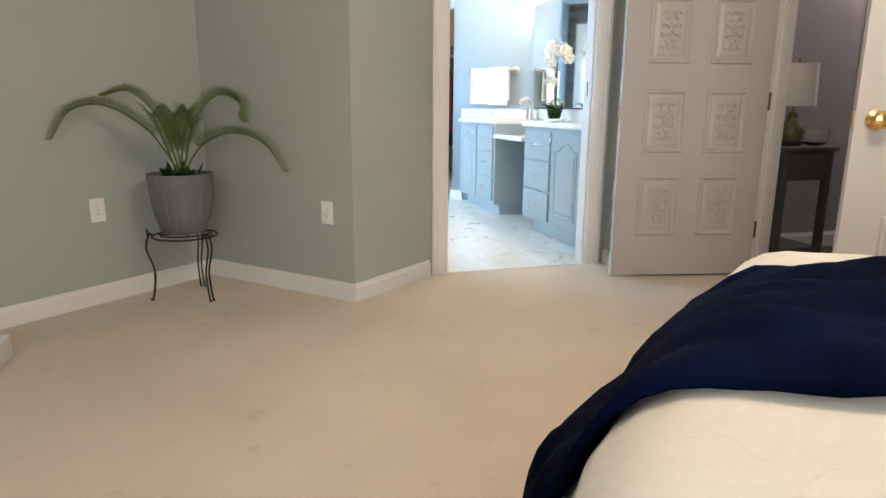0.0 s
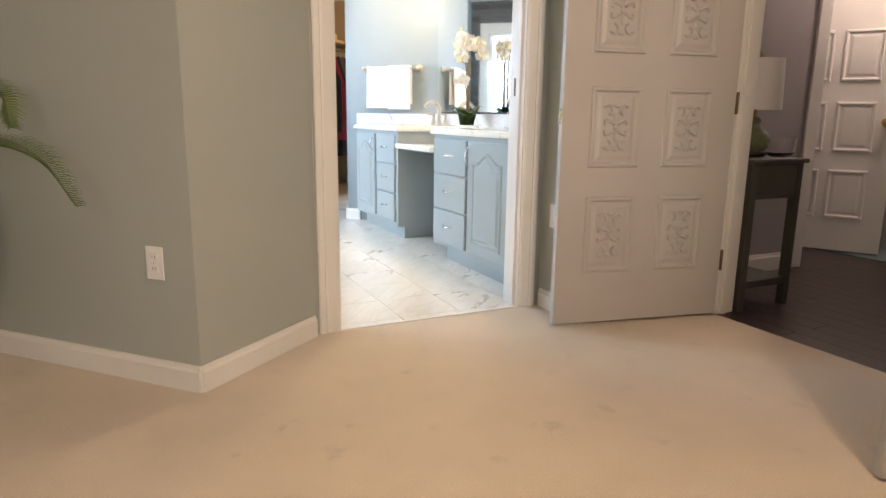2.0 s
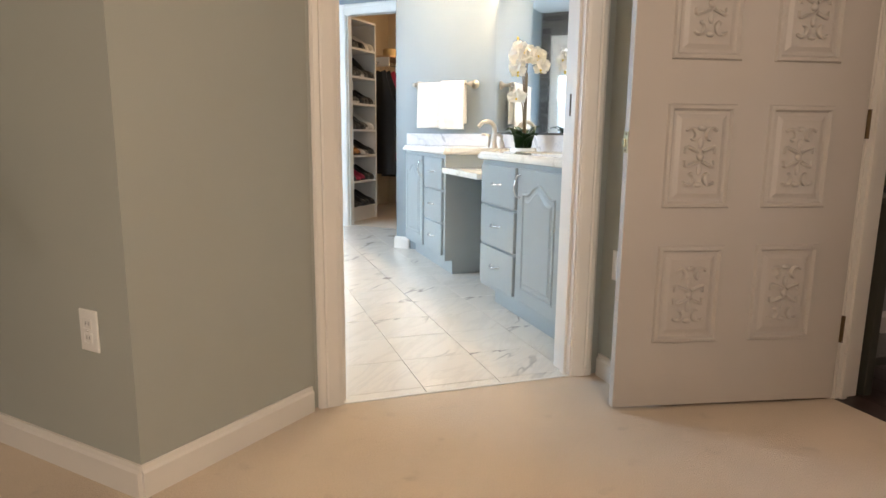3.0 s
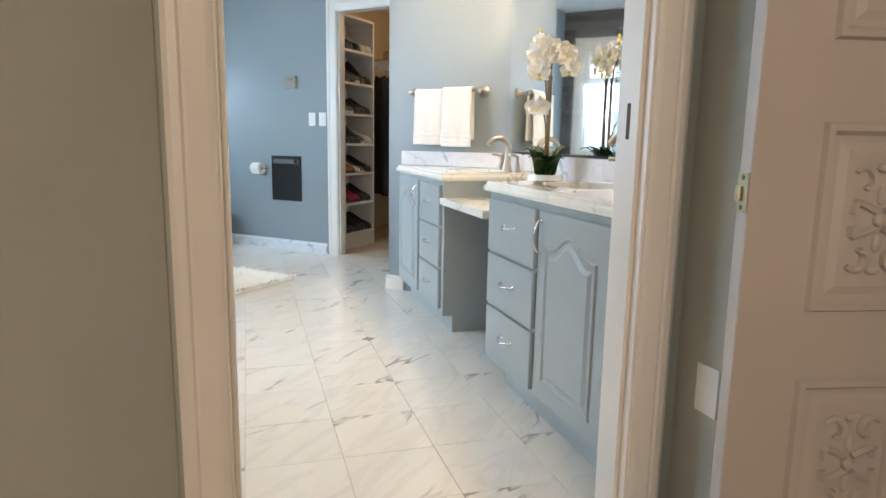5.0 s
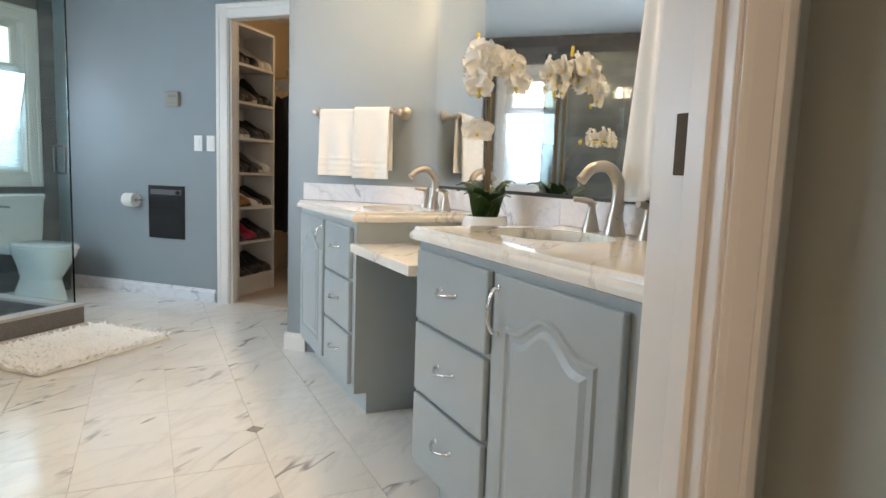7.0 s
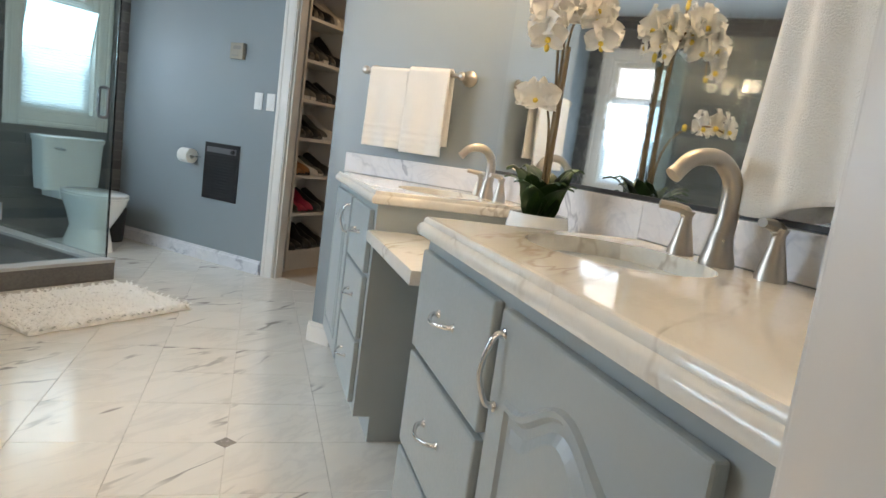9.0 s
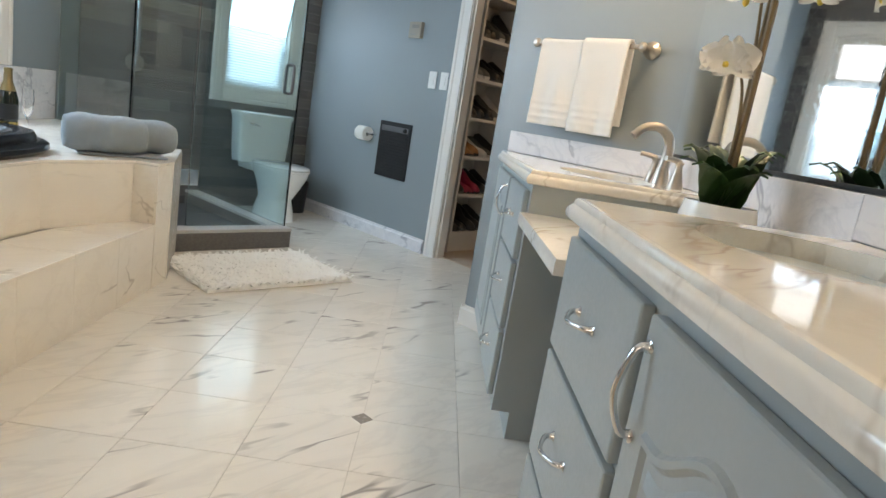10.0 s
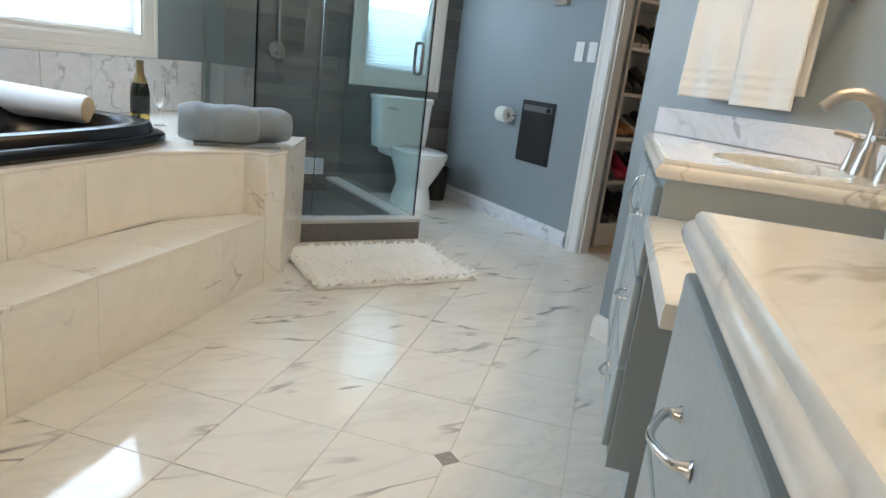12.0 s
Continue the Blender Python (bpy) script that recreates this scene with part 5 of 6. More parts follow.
def vanity_light(m, label):
    v = thing("vanity_light", m, label, "wall lamp", "vanity lights")
    part("backplate", box(-0.012, -0.0005, -0.06, 0.06, -0.05, 0.05, 0.004), M_NICKEL, v)
    part("bar", tube([(-0.05, -0.22, 0), (-0.05, 0.22, 0)], 0.008, 10), M_NICKEL, v, smooth=True)
    part("stem", tube([(-0.01, 0, 0), (-0.05, 0, 0)], 0.009, 10), M_NICKEL, v, smooth=True)
    for y in (-0.19, 0.0, 0.19):
        part("arm", tube(bend([(-0.05, y, 0), (-0.09, y, -0.015), (-0.115, y, 0.01), (-0.115, y, 0.03)], 5), 0.006, 8), M_NICKEL, v, smooth=True)
        k = lathe([(0.018, 0.02), (0.024, 0.03), (0.024, 0.045)], 16)
        bmesh.ops.translate(k, vec=(-0.115, y, 0), verts=k.verts)
        c = part("cup", k, M_NICKEL, v, smooth=True)
        k = lathe([(0.022, 0.045), (0.038, 0.06), (0.046, 0.09), (0.050, 0.135), (0.047, 0.135), (0.043, 0.09), (0.034, 0.064), (0.012, 0.052)], 22, False)
        bmesh.ops.translate(k, vec=(-0.115, y, 0), verts=k.verts)
        part("shade", k, M_SHADE, c, "lit opal glass shade", True)
    return v


vanity_light(pose(2.68, 4.78, 1.985), "nickel vanity light with three lit opal shades")
vanity_light(pose(2.68, 5.90, 1.985), "nickel vanity light with three lit shades near the corner")
for x, y in ((1.35, 5.6), (1.35, 7.0)):
    c = thing("recessed_light", pose(x, y, H2 - 0.0005), "round recessed ceiling light with white trim", "ceiling light", "recessed lights")
    part("trim", lathe([(0.09, 0), (0.09, -0.006), (0.07, -0.010), (0.065, -0.003)], 28, False), M_PLATE, c, smooth=True)
    part("lens", lathe([(0.001, -0.004), (0.066, -0.004), (0.066, -0.001)], 28, False), M_PLATE, c)

# orchid
M_PETAL = plain("white orchid petal", (0.82, 0.80, 0.74), 0.5, vary=0.05)
M_YELLOW = plain("yellow orchid heart", (0.75, 0.55, 0.08), 0.5, vary=0.2)
M_STEM = plain("brown green stem", (0.16, 0.11, 0.05), 0.6, vary=0.2)
orchid = thing("orchid", pose(2.500, 5.298, 0.7445), "white phalaenopsis orchid in a low white bowl", "orchid")
part("pot", lathe([(0.05, 0.0), (0.070, 0.006), (0.085, 0.05), (0.090, 0.10), (0.082, 0.140), (0.076, 0.138), (0.082, 0.11), (0.02, 0.105)], 32, False), M_PORCELAIN, orchid, "low rounded white pot", True)
for i in range(26):
    a = i * 2.4
    h, r = random.uniform(0.09, 0.15), random.uniform(0.08, 0.15)
    k = soft_grid(2, 6, lambda u, v: ((u - 0.5) * 0.095 * math.sin(math.pi * min(1, 0.2 + 0.8 * v)) * (1.1 - v), v * r, 0.13 + h * math.sin(v * 1.9) - 0.25 * abs(u - 0.5) * 0.04))
    bmesh.ops.transform(k, matrix=pose(0.012 * math.cos(a), 0.012 * math.sin(a), 0, 0, 0, math.degrees(a)), verts=k.verts)
    part("leaf", k, M_LEAFDARK, orchid, smooth=True)


def bloom_mesh():
    bm = bmesh.new()
    for a, L, w in ((90, 0.040, 0.026), (210, 0.038, 0.024), (330, 0.038, 0.024), (20, 0.042, 0.046), (160, 0.042, 0.046)):
        k = soft_grid(4, 5, lambda u, v: ((u - 0.5) * w * math.sin(math.pi * (0.1 + 0.86 * v)), v * L, 0.006 * math.sin(v * 3) + 0.010 * (u - 0.5) ** 2 * 4 * v))
        join(bm, k, pose(0, 0, 0, 0, 0, a - 90))
    return bm


BLOOM = bloom_mesh()
bloom_me = bpy.data.meshes.new("bloom")
BLOOM.to_mesh(bloom_me)
BLOOM.free()
bloom_me.materials.append(M_PETAL)
bloom_me.polygons.foreach_set("use_smooth", [True] * len(bloom_me.polygons))
k = bmesh.new()
bmesh.ops.create_icosphere(k, subdivisions=1, radius=0.007)
heart_me = bpy.data.meshes.new("heart")
k.to_mesh(heart_me)
k.free()
heart_me.materials.append(M_YELLOW)


def stalk(ctrl, blooms, buds):
    pts = bend(ctrl, 10)
    n = len(pts)
    st = part("stalk", tube(pts, [0.0042 - 0.002 * i / n for i in range(n)], 7), M_STEM, orchid, smooth=True)
    for i, (s, az, el, sc) in enumerate(blooms):
        p = pts[min(n - 1, int(s * n))]
        o = new("bloom", bloom_me)
        o.parent = st
        off = Vector((math.cos(radians(az)), math.sin(radians(az)), 0)) * 0.022
        o.matrix_local = Matrix.Translation(p + off) @ pose(0, 0, 0, 0, 0, az + 90) @ pose(0, 0, 0, 90 - el, 0, random.uniform(-15, 15)) @ Matrix.Scale(sc * 1.15, 4)
        h = new("heart", heart_me)
        h.parent = o
        h.matrix_local = Matrix.Translation((0, -0.004, 0.006))
    for s in buds:
        k = bmesh.new()
        bmesh.ops.create_icosphere(k, subdivisions=2, radius=0.009)
        bmesh.ops.transform(k, matrix=Matrix.Translation(pts[min(n - 1, int(s * n))] + Vector((0, 0, 0.006))) @ Matrix.Diagonal((0.8, 0.8, 1.2, 1)), verts=k.verts)
        part("bud", k, M_YELLOW, st, "yellow green bud", True)


stalk([(0.0, 0.0, 0.12), (0.0, 0.005, 0.42), (-0.005, 0.0, 0.62), (-0.02, -0.015, 0.70), (-0.05, -0.035, 0.72), (-0.075, -0.05, 0.66), (-0.08, -0.06, 0.57)],
      [(0.44, 235, 5, 1.2), (0.52, 190, 10, 1.2), (0.58, 260, 0, 1.3), (0.64, 215, 15, 1.3), (0.70, 280, 0, 1.2), (0.76, 200, 10, 1.25), (0.83, 245, 0, 1.2), (0.89, 215, 5, 1.15), (0.95, 250, -10, 1.1), (0.61, 120, 5, 1.2), (0.73, 20, 5, 1.2), (0.86, 330, 5, 1.1)], [0.99])
stalk([(0.012, 0.012, 0.12), (0.015, 0.02, 0.42), (0.015, 0.018, 0.61), (0.03, 0.01, 0.69), (0.055, -0.01, 0.71), (0.08, -0.035, 0.66), (0.085, -0.045, 0.60)],
      [(0.48, 230, 0, 1.15), (0.56, 250, 10, 1.2), (0.64, 215, 5, 1.2), (0.72, 260, 0, 1.2), (0.80, 235, 10, 1.1), (0.88, 270, 0, 1.05), (0.94, 240, -10, 1.0), (0.62, 20, 0, 1.15), (0.76, 340, 5, 1.1), (0.90, 20, 0, 1.0)], [0.97, 0.995])
stalk([(0.0, 0.01, 0.45), (-0.015, 0.02, 0.62), (-0.035, 0.03, 0.72), (-0.045, 0.03, 0.80)],
      [(0.48, 220, 5, 1.1), (0.62, 260, 5, 1.0), (0.74, 200, 0, 0.9), (0.83, 245, 5, 0.75)], [0.88, 0.93, 0.99])
stalk([(-0.004, 0.0, 0.12), (-0.01, -0.008, 0.33), (-0.04, -0.04, 0.42), (-0.09, -0.09, 0.445), (-0.125, -0.13, 0.43)], [(0.62, 230, 5, 1.05), (0.74, 255, 0, 1.1), (0.84, 215, 5, 1.05), (0.92, 250, 0, 0.9), (0.78, 60, 0, 1.0)], [0.56, 0.99])
for x, y in ((0.004, -0.006), (0.018, 0.022)):
    part("stake", tube([(x, y, 0.12), (x + 0.002, y, 0.60)], 0.0075, 6), M_STEM, orchid, "brown bamboo stake")

# ------------------------------------------------------------------ toilet corner
toilet = thing("toilet", pose(0.315, 9.03, 0, 0, 0, -135), "white porcelain two-piece toilet with closed lid", "toilet")


def loft(sections, cap=True):
    bm = bmesh.new()
    loops = [[bm.verts.new(p) for p in s] for s in sections]
    for a, c in zip(loops, loops[1:]):
        n = len(a)
        for i in range(n):
            bm.faces.new((a[i], a[(i + 1) % n], c[(i + 1) % n], c[i]))
    if cap:
        bm.faces.new(loops[0][::-1])
        bm.faces.new(loops[-1])
    return bm


def oval(cy, a, b, z, e=2.3, n=36):
    return [(x, y, z) for x, y in superellipse(0, cy, a, b, n, e)]


part("tank", loft([oval(0.115, 0.205, 0.085, 0.39, 6), oval(0.115, 0.215, 0.092, 0.50, 6), oval(0.115, 0.228, 0.098, 0.735, 6)]), M_PORCELAIN, toilet, smooth=True)
part("tank_lid", loft([oval(0.115, 0.236, 0.106, 0.737, 6), oval(0.115, 0.238, 0.108, 0.765, 6), oval(0.115, 0.225, 0.095, 0.775, 6)]), M_PORCELAIN, toilet, smooth=True)
part("bowl", loft([oval(0.40, 0.11, 0.22, 0.0, 2.6), oval(0.40, 0.105, 0.21, 0.06, 2.6), oval(0.41, 0.095, 0.17, 0.16), oval(0.44, 0.135, 0.21, 0.26), oval(0.455, 0.172, 0.245, 0.35), oval(0.455, 0.178, 0.252, 0.385)]), M_PORCELAIN, toilet, smooth=True)
part("shelf", box(-0.13, 0.13, 0.02, 0.26, 0.33, 0.39, 0.02, 3), M_PORCELAIN, toilet, smooth=True)
part("seat", loft([oval(0.46, 0.182, 0.255, 0.387), oval(0.46, 0.185, 0.258, 0.397), oval(0.46, 0.182, 0.255, 0.404)]), M_PORCELAIN, toilet, smooth=True)
part("lid", loft([oval(0.46, 0.182, 0.252, 0.407), oval(0.46, 0.184, 0.255, 0.416), oval(0.46, 0.165, 0.235, 0.424)]), M_PORCELAIN, toilet, smooth=True)
part("flush_lever", tube(bend([(0.15, 0.208, 0.69), (0.15, 0.228, 0.69), (0.09, 0.232, 0.682)], 4), 0.008, 8), M_CHROME, toilet, "chrome flush lever", True)
single("waste_bin", lathe([(0.075, 0.0), (0.08, 0.005), (0.098, 0.255), (0.101, 0.26), (0.096, 0.26), (0.078, 0.01)], 26, False), M_BLACK, "small black waste bin beside the toilet", "waste bin", pose(0.685, 9.105, 0.0), smooth=True)

# rug
rug = thing("bath_rug", pose(0.945, 7.17, 0, 0, 0, 43.5), "fluffy cream shag bath rug on the marble floor", "rug")
RW, RD = 0.84, 0.60
part("backing", box(-RW / 2 + 0.01, RW / 2 - 0.01, -RD / 2 + 0.01, RD / 2 - 0.01, 0.0012, 0.010, 0.003), M_RUG, rug)
def pile_height(u, v):
    x, y = (u - 0.5) * RW, (v - 0.5) * RD
    e = min(u * RW, (1 - u) * RW, v * RD, (1 - v) * RD)
    n = noise.noise(Vector((x * 38, y * 38, 0.3))) * 0.5 + noise.noise(Vector((x * 85, y * 85, 4.0))) * 0.35
    m = min(1, e / 0.035) ** 0.6
    wob = 0.012 * noise.noise(Vector((x * 22, y * 22, 9.0)))
    return Vector((x + wob, y + wob, 0.004 + m * (0.028 + 0.008 * n)))


bm = soft_grid(150, 110, pile_height)
rr = random.Random(5)
for i in range(2600):
    x, y = rr.uniform(-RW / 2, RW / 2), rr.uniform(-RD / 2, RD / 2)
    a, lean, h, w = rr.uniform(0, 6.28), rr.uniform(0.8, 1.2), rr.uniform(0.026, 0.034), rr.uniform(0.004, 0.008)
    c, s = math.cos(a), math.sin(a)
    top = (x + c * lean * 0.03, y + s * lean * 0.03, 0.004 + h)
    bm.faces.new([bm.verts.new((x - s * w, y + c * w, 0.016)), bm.verts.new((x + s * w, y - c * w, 0.016)), bm.verts.new((top[0] + s * w * 0.7, top[1] - c * w * 0.7, top[2])), bm.verts.new((top[0] - s * w * 0.7, top[1] + c * w * 0.7, top[2] * 0.94))])
tagged(part("shag", bm, M_RUG, rug, "deep cream shag pile"), kind="stuff")

# things on the tub
def rolled_towel(m, length, radius, mat, label):
    r = thing("rolled_towel", m, label, "towel", "rolled towels")
    turns = 3.2
    pts = []
    n = 64
    for i in range(n + 1):
        a = turns * 2 * math.pi * i / n
        q = radius * min(1.0, 0.14 + 0.86 * (i / n) / 0.68)
        pts.append((q * math.cos(a), q * math.sin(a)))

    def f(u, v):
        i = v * n
        a, c = pts[int(min(i, n - 1))], pts[min(n, int(min(i, n - 1)) + 1)]
        s = i - int(min(i, n - 1))
        y, z = a[0] + (c[0] - a[0]) * s, a[1] + (c[1] - a[1]) * s
        band = (1.0 - 0.24 * abs(2 * u - 1) ** 6) * (1.0 + 0.02 * math.sin(u * 40) * (1 if 0.36 < u < 0.54 else 0) + 0.09 * noise.noise(Vector((u * 5, y * 22, z * 22))) + 0.03 * noise.noise(Vector((u * 22, y * 30, z * 30))))
        return Vector(((u - 0.5) * length, y * band, z * band))
    o = part("roll", soft_grid(40, n, f), mat, r, smooth=True)
    k = o.modifiers.new("thickness", "SOLIDIFY")
    k.thickness, k.offset = 0.010, 0.0
    return r


dirt = math.degrees(math.atan2(0.30, 0.33))
rolled_towel(pose(0.360, 6.632, DK + 0.094, 0, 0, dirt - 6), 0.32, 0.076, M_GREYTOWEL, "slate grey towel rolled up on the tub deck")
rolled_towel(pose(0.430, 6.807, DK + 0.090, 0, 0, dirt + 2), 0.30, 0.072, M_GREYTOWEL, "second slate grey rolled towel behind the first")
single("folded_towel", box(-0.19, 0.17, -0.075, 0.10, 0.0015, 0.0115, 0.004, 2), M_GREYTOWEL, "thin folded grey towel beneath the rolls", "towel", pose(0.405, 6.717, DK, 0, 0, dirt - 3), "rolled towels", smooth=True)
pil = thing("bath_pillow", pose(-0.315, 6.38, 0.678, 0, 2, 16), "white cylindrical bath pillow with a beige end", "bath pillow")
k = lathe([(0.04, -0.20), (0.062, -0.19), (0.066, -0.17), (0.058, 0.18), (0.054, 0.195)], 28)
bmesh.ops.transform(k, matrix=pose(0, 0, 0, 0, 90), verts=k.verts)
part("cover", k, cloth("white smooth cover", (0.80, 0.81, 0.82), 300, 0.02, 0.2), pil, smooth=True)
k = lathe([(0.053, 0.1952), (0.052, 0.200), (0.04, 0.202)], 28)
bmesh.ops.transform(k, matrix=pose(0, 0, 0, 0, 90), verts=k.verts)
part("end_cap", k, plain("beige foam", (0.55, 0.43, 0.28), 0.9), pil, "beige end cap")
bot = thing("champagne_bottle", pose(-0.20, 6.83, DK), "dark champagne bottle with gold foil neck", "bottle")
part("body", lathe([(0.040, 0.001), (0.043, 0.006), (0.043, 0.16), (0.034, 0.20), (0.018, 0.245), (0.016, 0.25)], 26), plain("near black bottle glass", (0.008, 0.012, 0.008), 0.08, vary=0.2, bump=0.0), bot, smooth=True)
part("foil", lathe([(0.0345, 0.20), (0.019, 0.245), (0.017, 0.29), (0.019, 0.295), (0.018, 0.302), (0.01, 0.305)], 22), plain("dull gold foil", (0.20, 0.15, 0.07), 0.4, 0.8, vary=0.2), bot, "gold foil neck", True)
part("label", lathe([(0.0436, 0.07), (0.0436, 0.14)], 26, False), M_BLACK, bot, "black paper label", True)
part("band", lathe([(0.0438, 0.035), (0.0438, 0.06)], 26, False), M_BRASS, bot, "gold band", True)
for x, y in ((-0.28, 6.90), (-0.17, 6.93)):
    g = thing("champagne_flute", pose(x, y, DK), "clear champagne flute standing by the bottle", "glass", "champagne flutes")
    o = part("bowl", lathe([(0.004, 0.07), (0.018, 0.10), (0.027, 0.16), (0.024, 0.215), (0.0225, 0.215), (0.025, 0.16), (0.016, 0.104), (0.002, 0.085)], 22, False), M_CLEAR, g, smooth=True)
    o.visible_shadow = False
    o = part("foot", lathe([(0.032, 0.001), (0.030, 0.003), (0.005, 0.008), (0.004, 0.075)], 22), M_CLEAR, g, smooth=True)
    o.visible_shadow = False
sb = single("snack_dish", lathe([(0.03, 0.0005), (0.06, 0.012), (0.085, 0.045), (0.082, 0.045), (0.055, 0.016), (0.01, 0.006)], 24, False), M_BLACK, "small dark glossy dish on the tub deck", "dish", pose(-0.265, 6.69, DK), smooth=True)
tf = thing("tub_filler", pose(-0.36, 5.05, DK + 0.064, 0, 0, 0), "brass tub filler spout on the far rim", "tub faucet")
part("spout", tube(bend([(0, 0, 0), (0.0, 0, 0.14), (0.06, 0, 0.19), (0.13, 0, 0.15)], 7), 0.016, 12), M_BRASS, tf, smooth=True)
shd = thing("hand_shower", along((0.665, 9.385), (-0.6, 8.12))[0] @ pose(1.45, 0.02, 0), "brushed nickel shower valve and hand shower on the tiled wall", "shower fitting")
M_STEEL = plain("dim brushed steel", (0.25, 0.25, 0.25), 0.4, 1.0, bump=0.0)
part("rail", tube([(0, 0.04, 1.05), (0, 0.04, 1.75)], 0.010, 10), M_STEEL, shd, smooth=True)
part("head", tube(bend([(0, 0.04, 1.52), (0, 0.10, 1.56), (0, 0.15, 1.55)], 5), [0.012] * 6 + [0.02, 0.03, 0.035, 0.035, 0.034], 14), M_STEEL, shd, smooth=True)
k = lathe([(0.06, 0), (0.058, 0.008), (0.02, 0.012), (0.018, 0.05), (0.01, 0.052)], 22)
bmesh.ops.transform(k, matrix=pose(0, 0.0, 1.0, -90), verts=k.verts)
part("valve", k, M_STEEL, shd, smooth=True)

# ------------------------------------------------------------------ closet
msh, lsh = along((1.985, 8.40), (2.335, 8.775))
M_SHELF = plain("white melamine", (0.66, 0.64, 0.60), 0.5, vary=0.03)
unit = thing("shoe_shelf", msh, "tall white shoe shelf filled with pairs of shoes", "shoe shelf")
part("side", box(0.0, 0.022, 0.0, 0.30, 0.003, 2.14, 0.001), M_SHELF, unit)
part("side", box(lsh - 0.022, lsh, 0.0, 0.30, 0.003, 2.14, 0.001), M_SHELF, unit)
part("back", box(0.022, lsh - 0.022, 0.29, 0.30, 0.003, 2.14), M_SHELF, unit)
LEVELS = [0.135, 0.42, 0.70, 0.975, 1.25, 1.53, 1.82]
for z in LEVELS + [2.118]:
    part("shelf", box(0.0225, lsh - 0.0225, 0.0, 0.289, z, z + 0.022, 0.001), M_SHELF, unit)
part("plinth", box(0.0225, lsh - 0.0225, 0.02, 0.04, 0.003, 0.134), M_SHELF, unit)


def shoe_template(mat, sole, heel, label):
    s = thing("shoe", Matrix.Identity(4), label, "shoe", "shoes on the shelf")
    sec = []
    for y, w, h, z0 in ((-0.13, 0.018, 0.05 + heel, heel), (-0.125, 0.03, 0.085 + heel, heel), (-0.09, 0.036, 0.09 + heel, heel), (-0.03, 0.034, 0.075 + heel * 0.6, heel * 0.6), (0.04, 0.042, 0.055, 0.008), (0.10, 0.043, 0.045, 0.008), (0.135, 0.03, 0.034, 0.008), (0.145, 0.014, 0.02, 0.010)):
        sec.append([(w * c, y, z0 + (h - z0) * max(0.0, k)) for c, k in [(math.cos(a), math.sin(a)) for a in [math.pi * i / 11 for i in range(12)]]])
    part("upper", loft(sec), mat, s, smooth=True)
    so = []
    for y, w, z0 in ((-0.132, 0.024, heel), (-0.09, 0.035, heel), (-0.03, 0.030, heel * 0.6), (0.04, 0.041, 0.006), (0.10, 0.043, 0.006), (0.145, 0.020, 0.008)):
        so.append([(-w, y, z0 - 0.006), (w, y, z0 - 0.006), (w, y, z0 + 0.007), (-w, y, z0 + 0.007)])
    part("sole", loft(so), sole, s)
    if heel > 0.02:
        part("heel", box(-0.02, 0.02, -0.132, -0.092, 0.0, heel, 0.003), sole, s)
    return s


BLK = plain("black shoe leather", (0.012, 0.012, 0.013), 0.4, vary=0.2)
TAN = plain("tan shoe leather", (0.30, 0.13, 0.04), 0.5, vary=0.15)
WHT = plain("white trainer cloth", (0.62, 0.60, 0.56), 0.7, vary=0.08)
RED = plain("raspberry shoe cloth", (0.36, 0.02, 0.06), 0.6, vary=0.15)
GRY = plain("grey shoe cloth", (0.10, 0.10, 0.09), 0.7, vary=0.2)
kinds = {"b": shoe_template(BLK, BLK, 0.045, "black leather heeled shoe on the shelf"), "f": shoe_template(BLK, GRY, 0.008, "flat black leather shoe on the shelf"), "t": shoe_template(TAN, BLK, 0.03, "tan leather shoe with low heel on the shelf"), "w": shoe_template(WHT, WHT, 0.02, "white canvas trainer on the shelf"), "r": shoe_template(RED, BLK, 0.02, "raspberry red cloth shoe on the shelf"), "g": shoe_template(GRY, WHT, 0.015, "grey cloth trainer with pale sole on the shelf")}
used = set()
order = ["bfbff", "frrff", "ttwgf", "fbfgw", "ggfff", "fbgfb", "bffww"]
for z, kindrow in zip(LEVELS, order):
    for i, c in enumerate(kindrow):
        x = 0.075 + i * 0.091
        m = BATH @ msh @ pose(x, 0.15 + 0.01 * (i % 2), z + 0.0225, 0, 0, 180 + random.uniform(-9, 9))
        if c not in used:
            kinds[c].matrix_world = m @ Matrix.Diagonal((1.1, 1.0, 1.3, 1))
            used.add(c)
        else:
            copy_thing(kinds[c], m @ Matrix.Diagonal((1.1, 1.0, 1.3, 1)))

RAIL = pose(2.87, 9.19, 0, 0, 0, 45)
rod = thing("clothes_rail", RAIL, "wooden closet shelf with a rail beneath", "clothes rail")
part("board", box(-0.55, 0.55, -0.02, 0.30, 1.80, 1.82, 0.002), plain("pale closet wood", (0.50, 0.34, 0.18), 0.5, vary=0.1), rod)
part("rail", tube([(-0.55, 0.14, 1.74), (0.55, 0.14, 1.74)], 0.015, 10), M_CHROME, rod, smooth=True)
part("bracket", box(-0.54, -0.52, 0.0, 0.29, 1.70, 1.80), M_SHELF, rod)
part("bracket", box(0.52, 0.54, 0.0, 0.29, 1.70, 1.80), M_SHELF, rod)
part("support", box(0.535, 0.555, -0.02, 0.30, 0.003, 1.80), M_SHELF, rod)


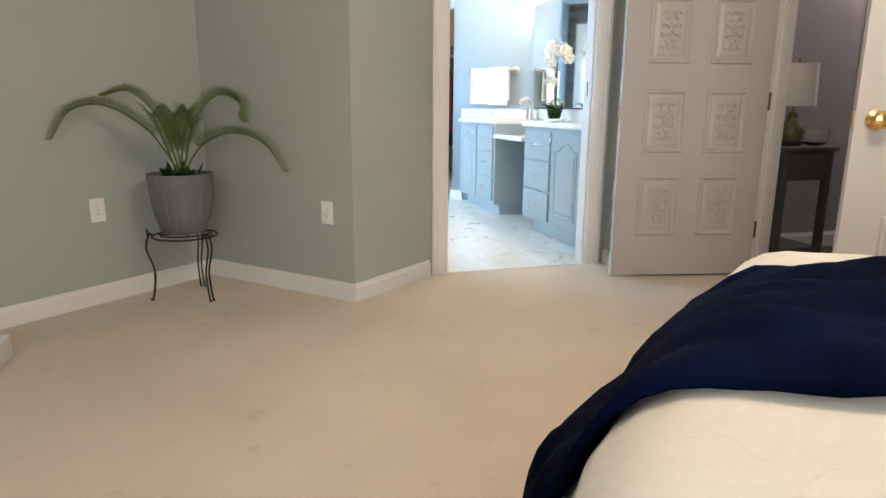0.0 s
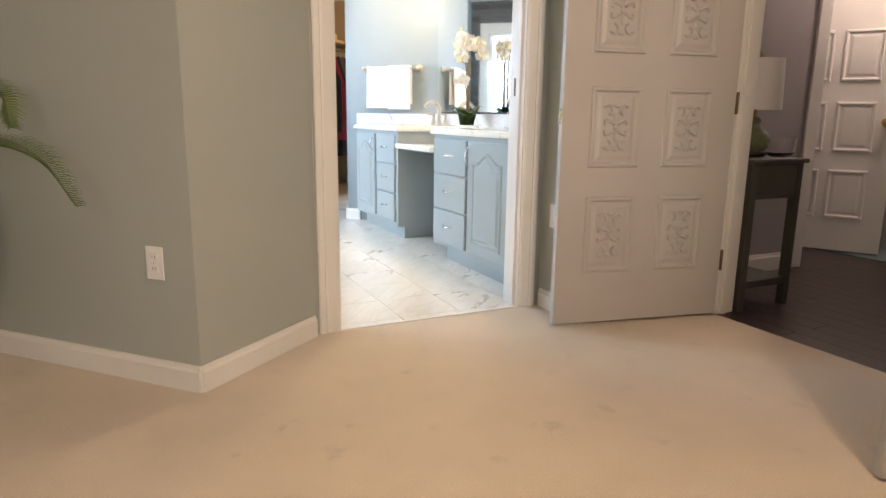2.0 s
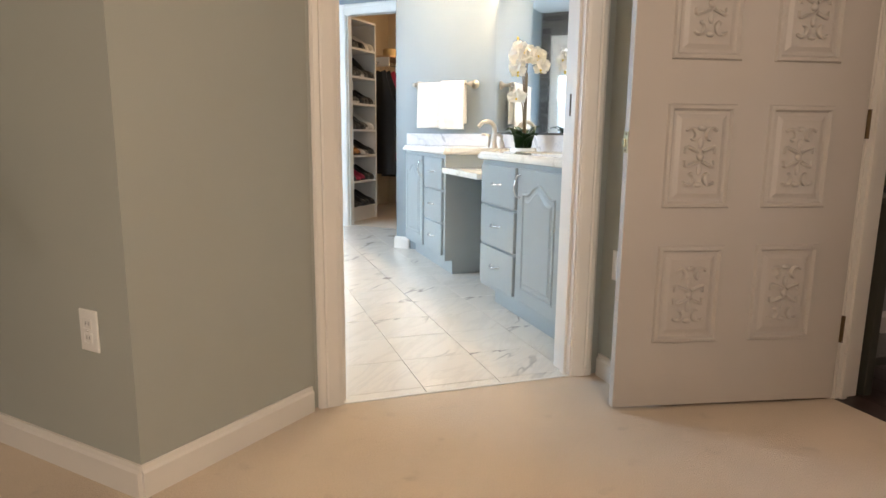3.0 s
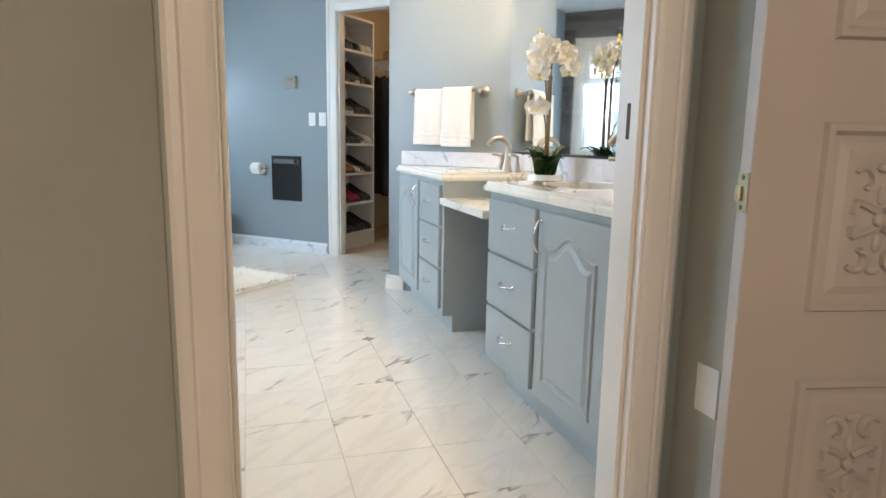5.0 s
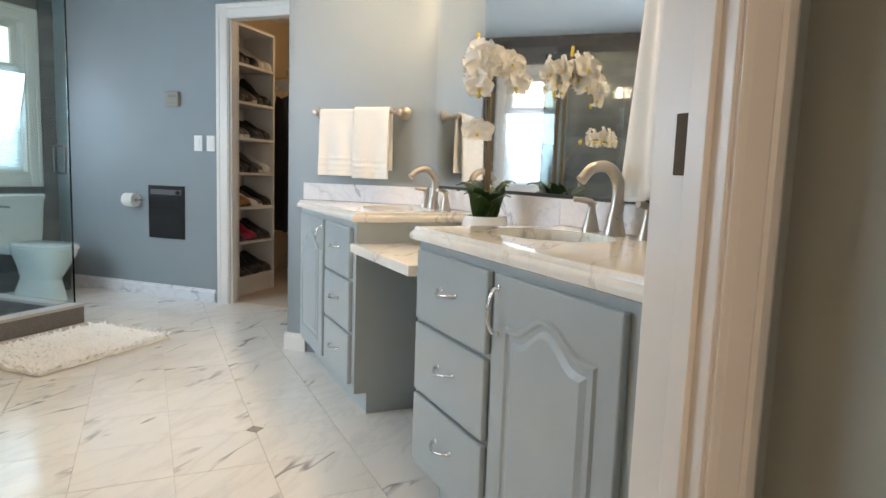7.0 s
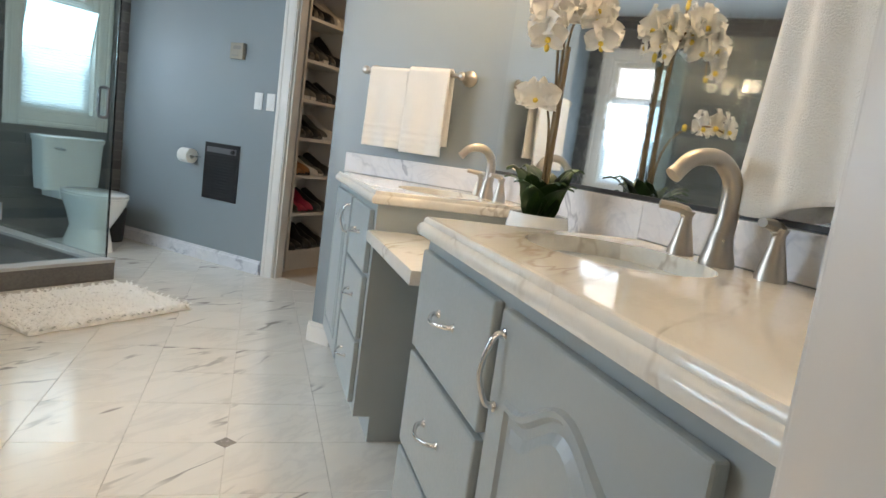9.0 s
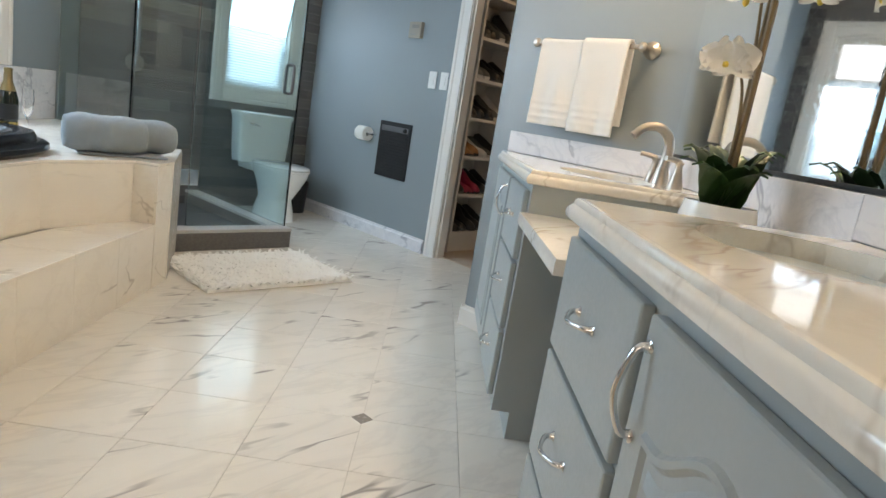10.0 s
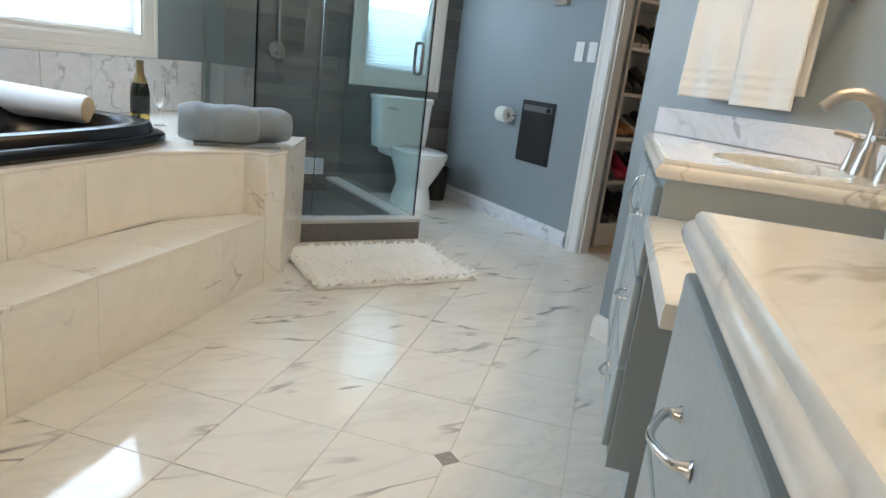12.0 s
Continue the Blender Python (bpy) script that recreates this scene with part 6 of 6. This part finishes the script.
def garment(m, mat, drop, label):
    def f(u, v):
        a = 2 * math.pi * u
        w = 0.06 + 0.13 * min(1, v * 3)
        t = 0.018 + 0.03 * v
        return Vector((t * math.cos(a) * (1 + 0.25 * math.sin(5 * a + 3)), w * math.sin(a), -0.10 - drop * v + 0.03 * abs(math.sin(a)) * (v < 0.02)))
    g = thing("hanging_garment", m, label, "clothes", "hanging clothes")
    part("cloth", soft_grid(36, 16, f), mat, g, smooth=True)
    part("hanger", tube(bend([(0, 0.02, 0.03), (0, 0, 0.012), (0, 0, -0.04), (0, 0.0, -0.08)], 5), 0.003, 6), M_CHROME, g)


for i in range(9):
    mat = (BLK, BLK, RED, BLK, GRY, BLK, TAN, BLK, GRY)[i]
    garment(RAIL @ pose(-0.48 + 0.10 * i, 0.14, 1.74), mat, (1.15, 0.9, 1.0, 1.2, 0.8, 1.1, 0.9, 1.15, 1.0)[i], ("long dark garment on a hanger", "dark top on a hanger", "dark red garment on a hanger")[2 if mat is RED else i % 2])
hat = single("straw_hat", lathe([(0.16, 0.0), (0.15, 0.012), (0.08, 0.015), (0.075, 0.09), (0.05, 0.10), (0.002, 0.10)], 24, False), plain("straw", (0.50, 0.36, 0.17), 0.8, vary=0.1), "straw hat lying on the closet shelf", "hat", RAIL @ pose(-0.3, 0.13, 1.821), smooth=True)

# ------------------------------------------------------------------ single pieces: floor tiles, wall strips, boards
def piece_mesh(name, w, d, t, mat, bev=0.0015):
    bm = box(0, w, 0, d, -t, 0, bev, 1)
    me = bpy.data.meshes.new(name)
    bm.to_mesh(me)
    bm.free()
    me.materials.append(mat)
    return me


def piece(name, me, parent, m):
    o = new(name, me)
    o.parent = parent
    o.matrix_local = m
    return o


floor_ob = bpy.data.objects["bathroom_floor"]
T = 0.310
full = piece_mesh("floor_tile", T - 0.0018, T - 0.0018, 0.008, M_MARBLE, 0.0007)
first = piece_mesh("floor_tile_cut", T - 0.0018, 0.054, 0.008, M_MARBLE, 0.0007)
for j in range(-7, 13):
    for i in range(-6, 4):
        x, y = 1.709 + T * i, 5.688 + T * j
        cx, cy = x + T / 2, y + T / 2
        if cx < 0.35 and cy < 6.7 or cx > 2.75 or cy - cx > 9.0 or cx + cy > 10.25 or cx < -0.5:
            continue
        if cx > 2.2 and cy > 7.0 and cx - cy > -4.7:
            continue
        if cy - cx > 6.97 and cx + cy < 8.75:
            continue
        if y < 3.70:
            if y + T > 3.80:
                piece("tile", first, floor_ob, pose(x + 0.0006, 3.773, 0.0))
            continue
        piece("tile", full, floor_ob, pose(x + 0.0009, y + 0.0009, random.uniform(-0.0003, 0.0003)))
dm = piece_mesh("inset_tile", 0.052, 0.052, 0.006, M_DIAMOND)
piece("inset", dm, floor_ob, pose(1.709, 5.688, 0.0012, 0, 0, 45) @ pose(-0.026, -0.026, 0))

# wood-look strips on the toilet and shower wall
tw = bpy.data.objects["bath_wall_toilet"]
mw, lw = along((0.665, 9.385), (-0.6, 8.12))
rr = random.Random(11)
meshes = {}
RH = 0.077
row = 0
z = 0.002
while z < 2.47:
    x = -rr.uniform(0.05, 0.4)
    while x < lw - 0.02:
        w = rr.choice((0.45, 0.60, 0.90))
        a, c = max(0.002, x), min(lw - 0.002, x + w)
        x += w
        spans = [(a, c)]
        if z + RH > 0.83 and z < 2.25:
            lo, hi = W2S0 - 0.101, W2S1 + 0.101
            spans = [s for s in ((a, min(c, lo)), (max(a, hi), c)) if s[1] - s[0] > 0.02]
        for s0_, s1_ in spans:
            wk = round(s1_ - s0_, 2)
            if wk < 0.02:
                continue
            key = wk
            if key not in meshes:
                bm = box(0, wk - 0.0025, 0.0, 0.009, 0, RH - 0.0025, 0.0012, 1)
                me = bpy.data.meshes.new("strip")
                bm.to_mesh(me)
                bm.free()
                me.materials.append(M_STRIP)
                meshes[key] = me
            piece("strip", meshes[key], tw, pose(s0_, 0.0005 + rr.choice((0.0, 0.0, 0.003, 0.006)), z))
    z += RH

# dark hall boards
hf = bpy.data.objects["hall_floor"]
for i in range(17):
    cuts = (0.5, 2.1, 3.7, 4.4) if i % 2 else (0.5, 1.3, 2.9, 4.4)
    for y0, y1 in zip(cuts, cuts[1:]):
        key = round(y1 - y0, 3)
        if ("board", key) not in meshes:
            meshes["board", key] = piece_mesh("board", 0.118, key - 0.002, 0.011, M_DARKWOOD, 0.001)
        piece("board", meshes["board", key], hf, pose(2.822 + 0.1195 * i, y0 + 0.001, -0.0005))
